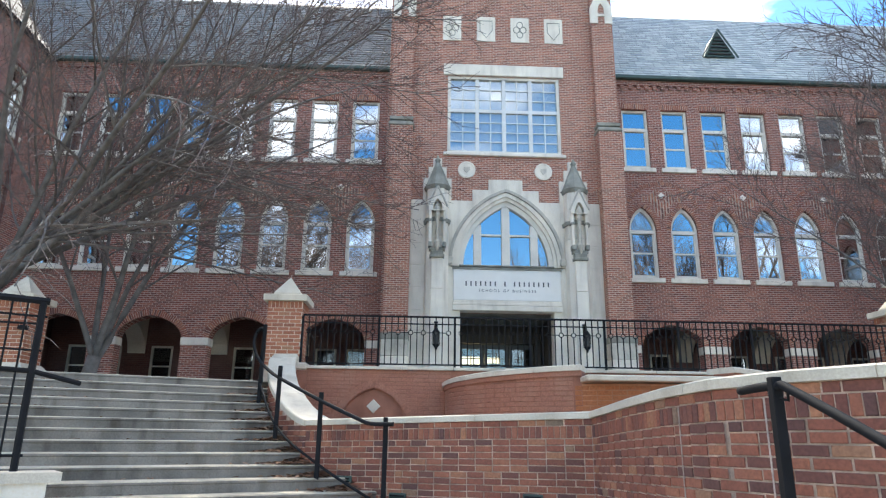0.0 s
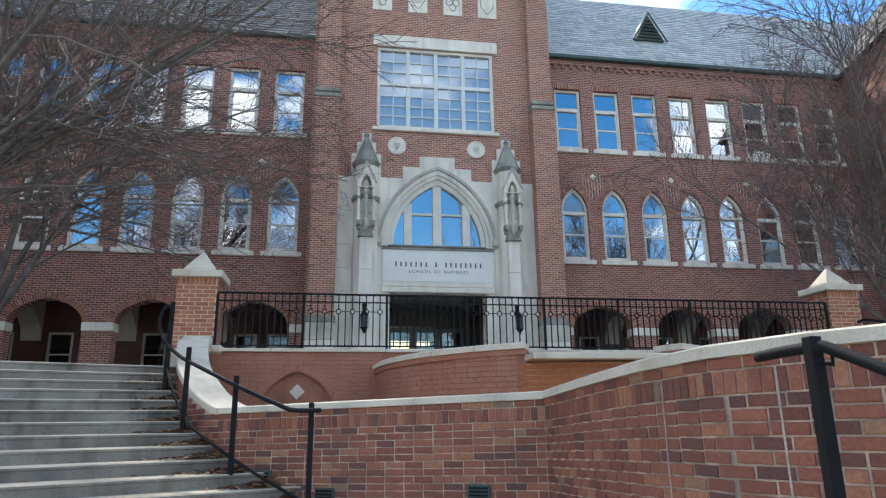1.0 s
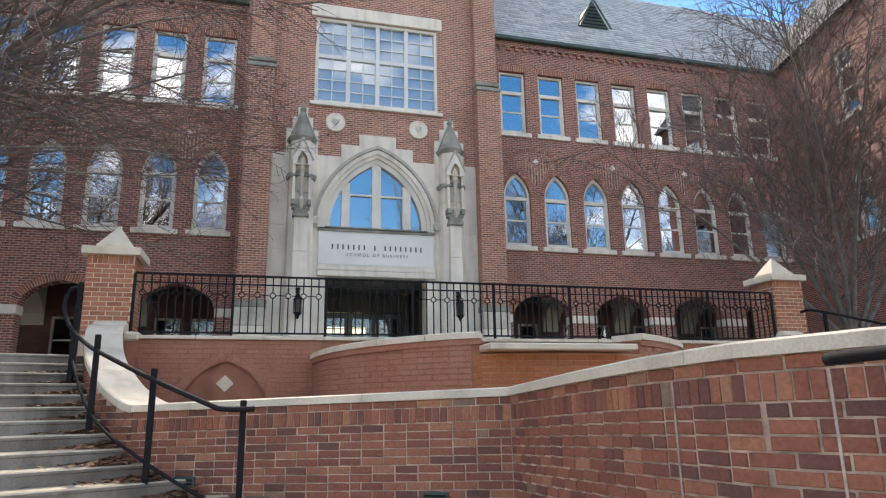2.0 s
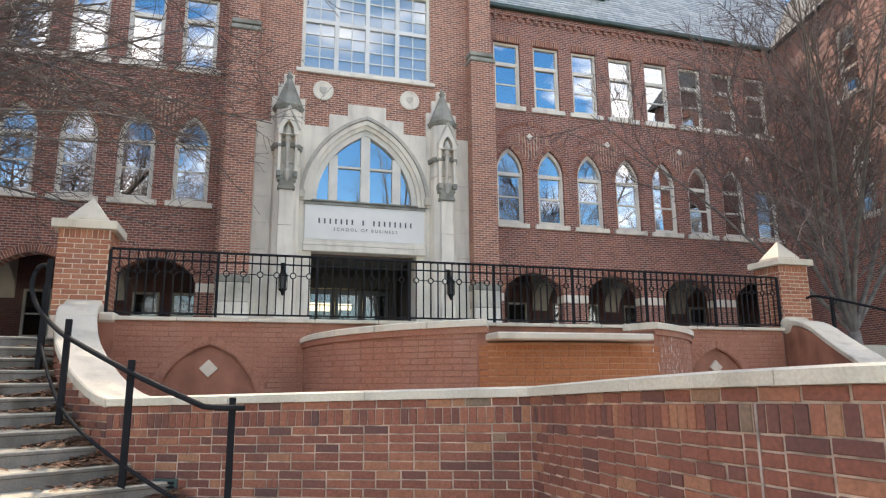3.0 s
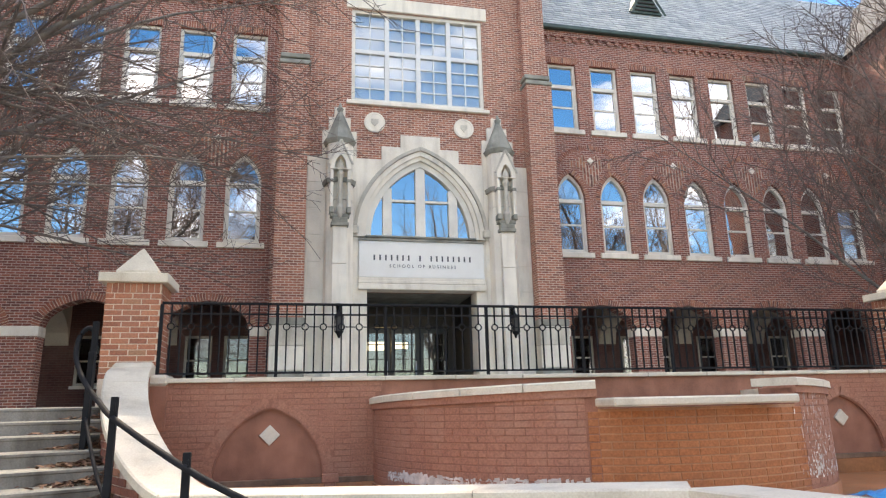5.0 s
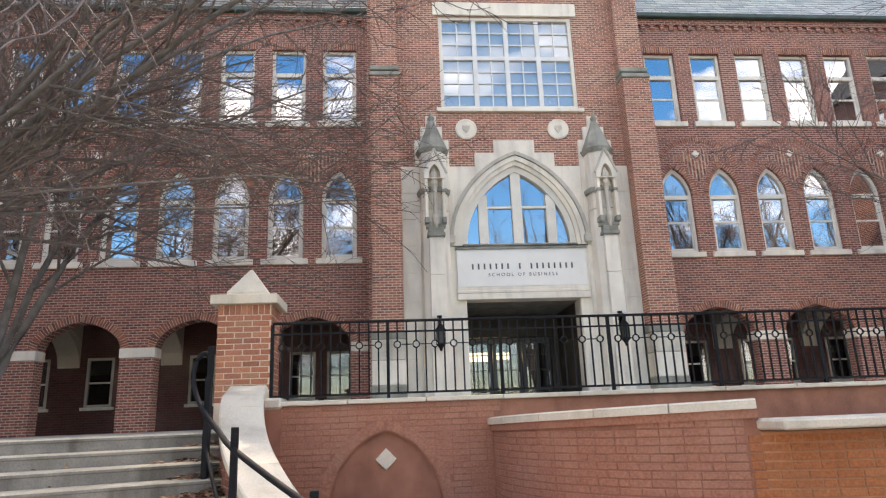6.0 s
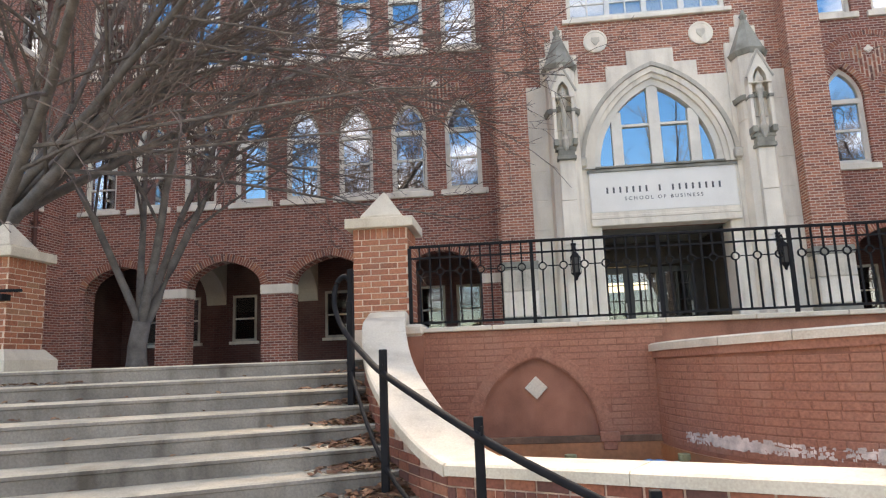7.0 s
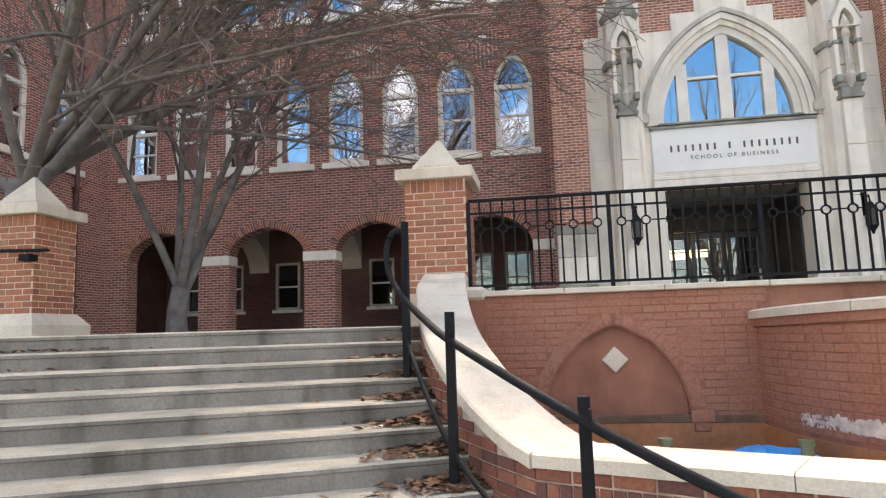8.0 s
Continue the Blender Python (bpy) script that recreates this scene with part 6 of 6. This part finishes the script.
# ---- bare winter trees ----
def bare_tree(at, seed, height, limbs, lean=(0, 0), spread=1.0, trunk_r=0.17, trunk_h=1.0, label="", twig_level=1.0, scale=1.0, tilts=(18, 44), droop=-0.016, first=0.14, reach=None, slim=1.0):
    rnd = random.Random(seed)
    e = thing("bare_tree", at, label, "tree", "bare trees")
    base = Vector(at)
    thick, mid, fine = bmesh.new(), [[], []], [[], []]

    def fast_tube(store, pts, radii, sides):
        vs, fs = store
        ref = Vector((0.37, 0.21, 0.9)).normalized()
        o0 = len(vs)
        for i, p in enumerate(pts):
            d = (pts[min(i + 1, len(pts) - 1)] - pts[max(i - 1, 0)]).normalized()
            a = d.cross(ref)
            if a.length < 0.05:
                a = d.cross(Vector((1, 0, 0)))
            a.normalize()
            c = d.cross(a)
            for k in range(sides):
                ang = 2 * math.pi * k / sides
                q = p + (a * math.cos(ang) + c * math.sin(ang)) * radii[i]
                vs.append((q.x, q.y, q.z))
        for i in range(len(pts) - 1):
            for k in range(sides):
                a0, a1 = o0 + i * sides + k, o0 + i * sides + (k + 1) % sides
                fs.append((a0, a1, a1 + sides, a0 + sides))

    def walk_branch(p, d, length, n, droop, wander):
        pts = [p.copy()]
        for k in range(n):
            d = (d + Vector((rnd.gauss(0, wander), rnd.gauss(0, wander), rnd.gauss(0, wander * 0.7) + droop))).normalized()
            p = p + d * (length / n)
            pts.append(p.copy())
        return pts

    def point_on(pts, u):
        f = u * (len(pts) - 1)
        i = min(int(f), len(pts) - 2)
        return pts[i].lerp(pts[i + 1], f - i), (pts[i + 1] - pts[i]).normalized()

    def side_way(d, angle, up):
        a = Vector((rnd.gauss(0, 1), rnd.gauss(0, 1), rnd.gauss(0, 1) + up))
        a = (a - d * a.dot(d)).normalized()
        return (d * math.cos(angle) + a * math.sin(angle)).normalized()
    # trunk
    top = base + Vector((lean[0] * trunk_h, lean[1] * trunk_h, trunk_h))
    tpts = [base - Vector((0, 0, 0.1)), base + Vector((0, 0, 0.12)), base.lerp(top, 0.5) + Vector((rnd.gauss(0, 0.02), rnd.gauss(0, 0.02), 0)), top]
    tube(thick, tpts, [trunk_r * 1.35, trunk_r * 1.08, trunk_r * 0.98, trunk_r * 0.92], 12)
    part("trunk", thick, M_BARK, e, smooth=True)
    limb_bm = bmesh.new()
    for k in range(limbs):
        az = 2 * math.pi * (k + rnd.uniform(-0.25, 0.25)) / limbs
        if reach is not None and k % 3:
            az = radians(reach) + rnd.uniform(-0.9, 0.9)
        tilt = radians(rnd.uniform(*tilts)) * spread
        d = Vector((math.sin(tilt) * math.cos(az) + lean[0] * 0.6, math.sin(tilt) * math.sin(az) + lean[1] * 0.6, math.cos(tilt))).normalized()
        length = height * rnd.uniform(0.8, 1.05) * scale
        r0 = trunk_r * rnd.uniform(0.48, 0.66) * slim
        start = base.lerp(top, rnd.uniform(0.75, 1.0))
        pts = walk_branch(start, d, length, 12, droop, 0.05)
        rad = [max(0.012, r0 * (1 - 0.9 * (i / 12) ** 0.9)) for i in range(13)]
        tube(limb_bm, pts, rad, 8, caps=False)
        nb = int(14 * twig_level)
        for b in range(nb):
            u = first + (0.98 - first) * (b + rnd.random()) / nb
            p, dd = point_on(pts, u)
            bd = side_way(dd, radians(rnd.uniform(24, 52)), 0.25)
            bl = length * (0.62 - 0.42 * u) * rnd.uniform(0.7, 1.15)
            bp = walk_branch(p, bd, bl, 8, -0.010, 0.06)
            br0 = max(0.012, r0 * (1 - 0.85 * u ** 0.9) * 0.46)
            fast_tube(mid, bp, [max(0.009, br0 * (1 - 0.8 * i / 8)) for i in range(9)], 5)
            nt = int((5 + bl * 4.0) * twig_level)
            for t in range(nt):
                u2 = 0.12 + 0.88 * (t + rnd.random()) / nt
                p2, d2 = point_on(bp, u2)
                td = side_way(d2, radians(rnd.uniform(20, 50)), 0.3)
                tl = (0.45 + bl * 0.30) * (1.15 - 0.6 * u2) * rnd.uniform(0.6, 1.2)
                tp = walk_branch(p2, td, tl, 5, -0.012, 0.10)
                fast_tube(fine, tp, [max(0.004, 0.0115 * slim * (1 - 0.7 * i / 5)) for i in range(6)], 3)
                for w in range(int(1.8 + tl * 3.2)):
                    u3 = rnd.uniform(0.2, 1.0)
                    p3, d3 = point_on(tp, u3)
                    wd = side_way(d3, radians(rnd.uniform(22, 55)), 0.2)
                    wp = walk_branch(p3, wd, rnd.uniform(0.12, 0.42), 3, 0.0, 0.14)
                    fast_tube(fine, wp, [0.0052, 0.0046, 0.004, 0.003], 3)
    part("limb_frame", limb_bm, M_BARK, e, "forked grey limbs", smooth=True)
    for name, (vs, fs), mat in (("branch_mass", mid, M_BRANCH), ("twig_mass", fine, M_TWIG)):
        me = bpy.data.meshes.new(name)
        me.from_pydata(vs, [], fs)
        me.materials.append(mat)
        ob = new(name, me)
        attach(ob, e)
        tagged(ob, kind="stuff")
    return e


bare_tree((-7.2, 16.6, TOP), 5, 7.6, 5, lean=(0.10, -0.03), spread=1.0, trunk_r=0.16, trunk_h=0.8, tilts=(7, 27), droop=-0.016, first=0.24, twig_level=0.9, slim=0.85,  label="bare grey tree with forked trunk on the terrace")
bare_tree((-9.0, 14.9, TOP), 10, 11.0, 12, lean=(0.20, -0.05), spread=1.0, trunk_r=0.21, trunk_h=2.3, droop=0.003, tilts=(26, 60), reach=-4, twig_level=0.86, slim=0.75,  label="large bare tree with wide-reaching limbs beside the steps")
bare_tree((13.6, 15.6, TOP), 14, 9.0, 10, lean=(-0.10, -0.02), spread=1.0, droop=-0.004, tilts=(10, 44), reach=178, twig_level=1.05, trunk_r=0.15, trunk_h=0.5, slim=0.75, label="bare many-stemmed tree beyond the stair pier")
# trees on the lawn across the walk, which the window glass mirrors
for x, y, s, tall in ((-12, -9, 31, 17), (12, -9, 33, 17), (21, -4, 34, 18), (30, -3, 35, 18), (39, -5, 36, 19), (-23, -5, 37, 18)):
    bare_tree((x, y, LOW), s, tall, 7, spread=0.85, trunk_r=0.42, trunk_h=3.5, label="bare lawn tree mirrored in the window glass", twig_level=0.55)


# ---- fallen leaves in the corners of the steps ----
rnd = random.Random(77)
vs, fs = [], []


def leaf(p, s):
    o = len(vs)
    a = rnd.uniform(0, 6.28)
    t = Vector((math.cos(a), math.sin(a), rnd.uniform(-0.35, 0.35)))
    b = Vector((-math.sin(a), math.cos(a), rnd.uniform(-0.45, 0.45)))
    for u, w, c in ((-1, 0, 0), (-0.35, 0.42, 0.12), (0.4, 0.36, 0.1), (1, 0, 0.06), (0.4, -0.36, 0.12), (-0.35, -0.42, 0.1)):
        q = p + t * u * s + b * w * s + Vector((0, 0, c * s))
        vs.append(tuple(q))
    fs.append(tuple(range(o, o + 6)))


for i in range(1, STEPS + 1):
    p, along, uphill = nosing(i - 1)
    z = TOP + 0.004 - RISE * i if i < STEPS else LAND
    end = stair_end(i - 1)
    dens = (0.15, 0.3, 0.8, 1, 1, 1, 1.1, 1, 1, 0.9, 0.9, 0.8, 0.7)[i - 1]
    for k in range(int(300 * dens)):
        back = rnd.random() ** 1.2
        reach = abs(rnd.gauss(0, 0.24))
        h = 0.11 * math.exp(-reach * 5) * (1 - back) * rnd.random()
        q = p + along * (end + 0.02 - reach) - uphill * (0.01 + back * 0.30)
        leaf(Vector((q.x, q.y, z + 0.012 + h)), rnd.uniform(0.022, 0.05))
    for k in range(10):
        q = p + along * (end - rnd.uniform(0.8, 4.5)) - uphill * (0.02 + abs(rnd.gauss(0, 0.03)))
        leaf(Vector((q.x, q.y, z + 0.01)), rnd.uniform(0.02, 0.04))
for away, i, many in ((3.2, 1, 60), (4.3, 1, 80), (4.2, 4, 110), (3.6, 4, 70), (2.9, 3, 20), (3.3, 2, 25)):
    p, along, uphill = nosing(i - 1)
    for k in range(many):
        q = p + along * (stair_end(i - 1) - away + rnd.gauss(0, 0.3)) - uphill * (0.02 + abs(rnd.gauss(0, 0.05)))
        leaf(Vector((q.x, q.y, TOP + 0.004 - RISE * i + 0.012 + 0.01 * rnd.random())), rnd.uniform(0.02, 0.042))
me = bpy.data.meshes.new("fallen_leaves")
me.from_pydata(vs, [], fs)
me.materials.append(M_LEAF)
tagged(new("fallen_leaves", me), "dry brown leaves drifted in the corners of the steps", "leaves", "", "stuff")
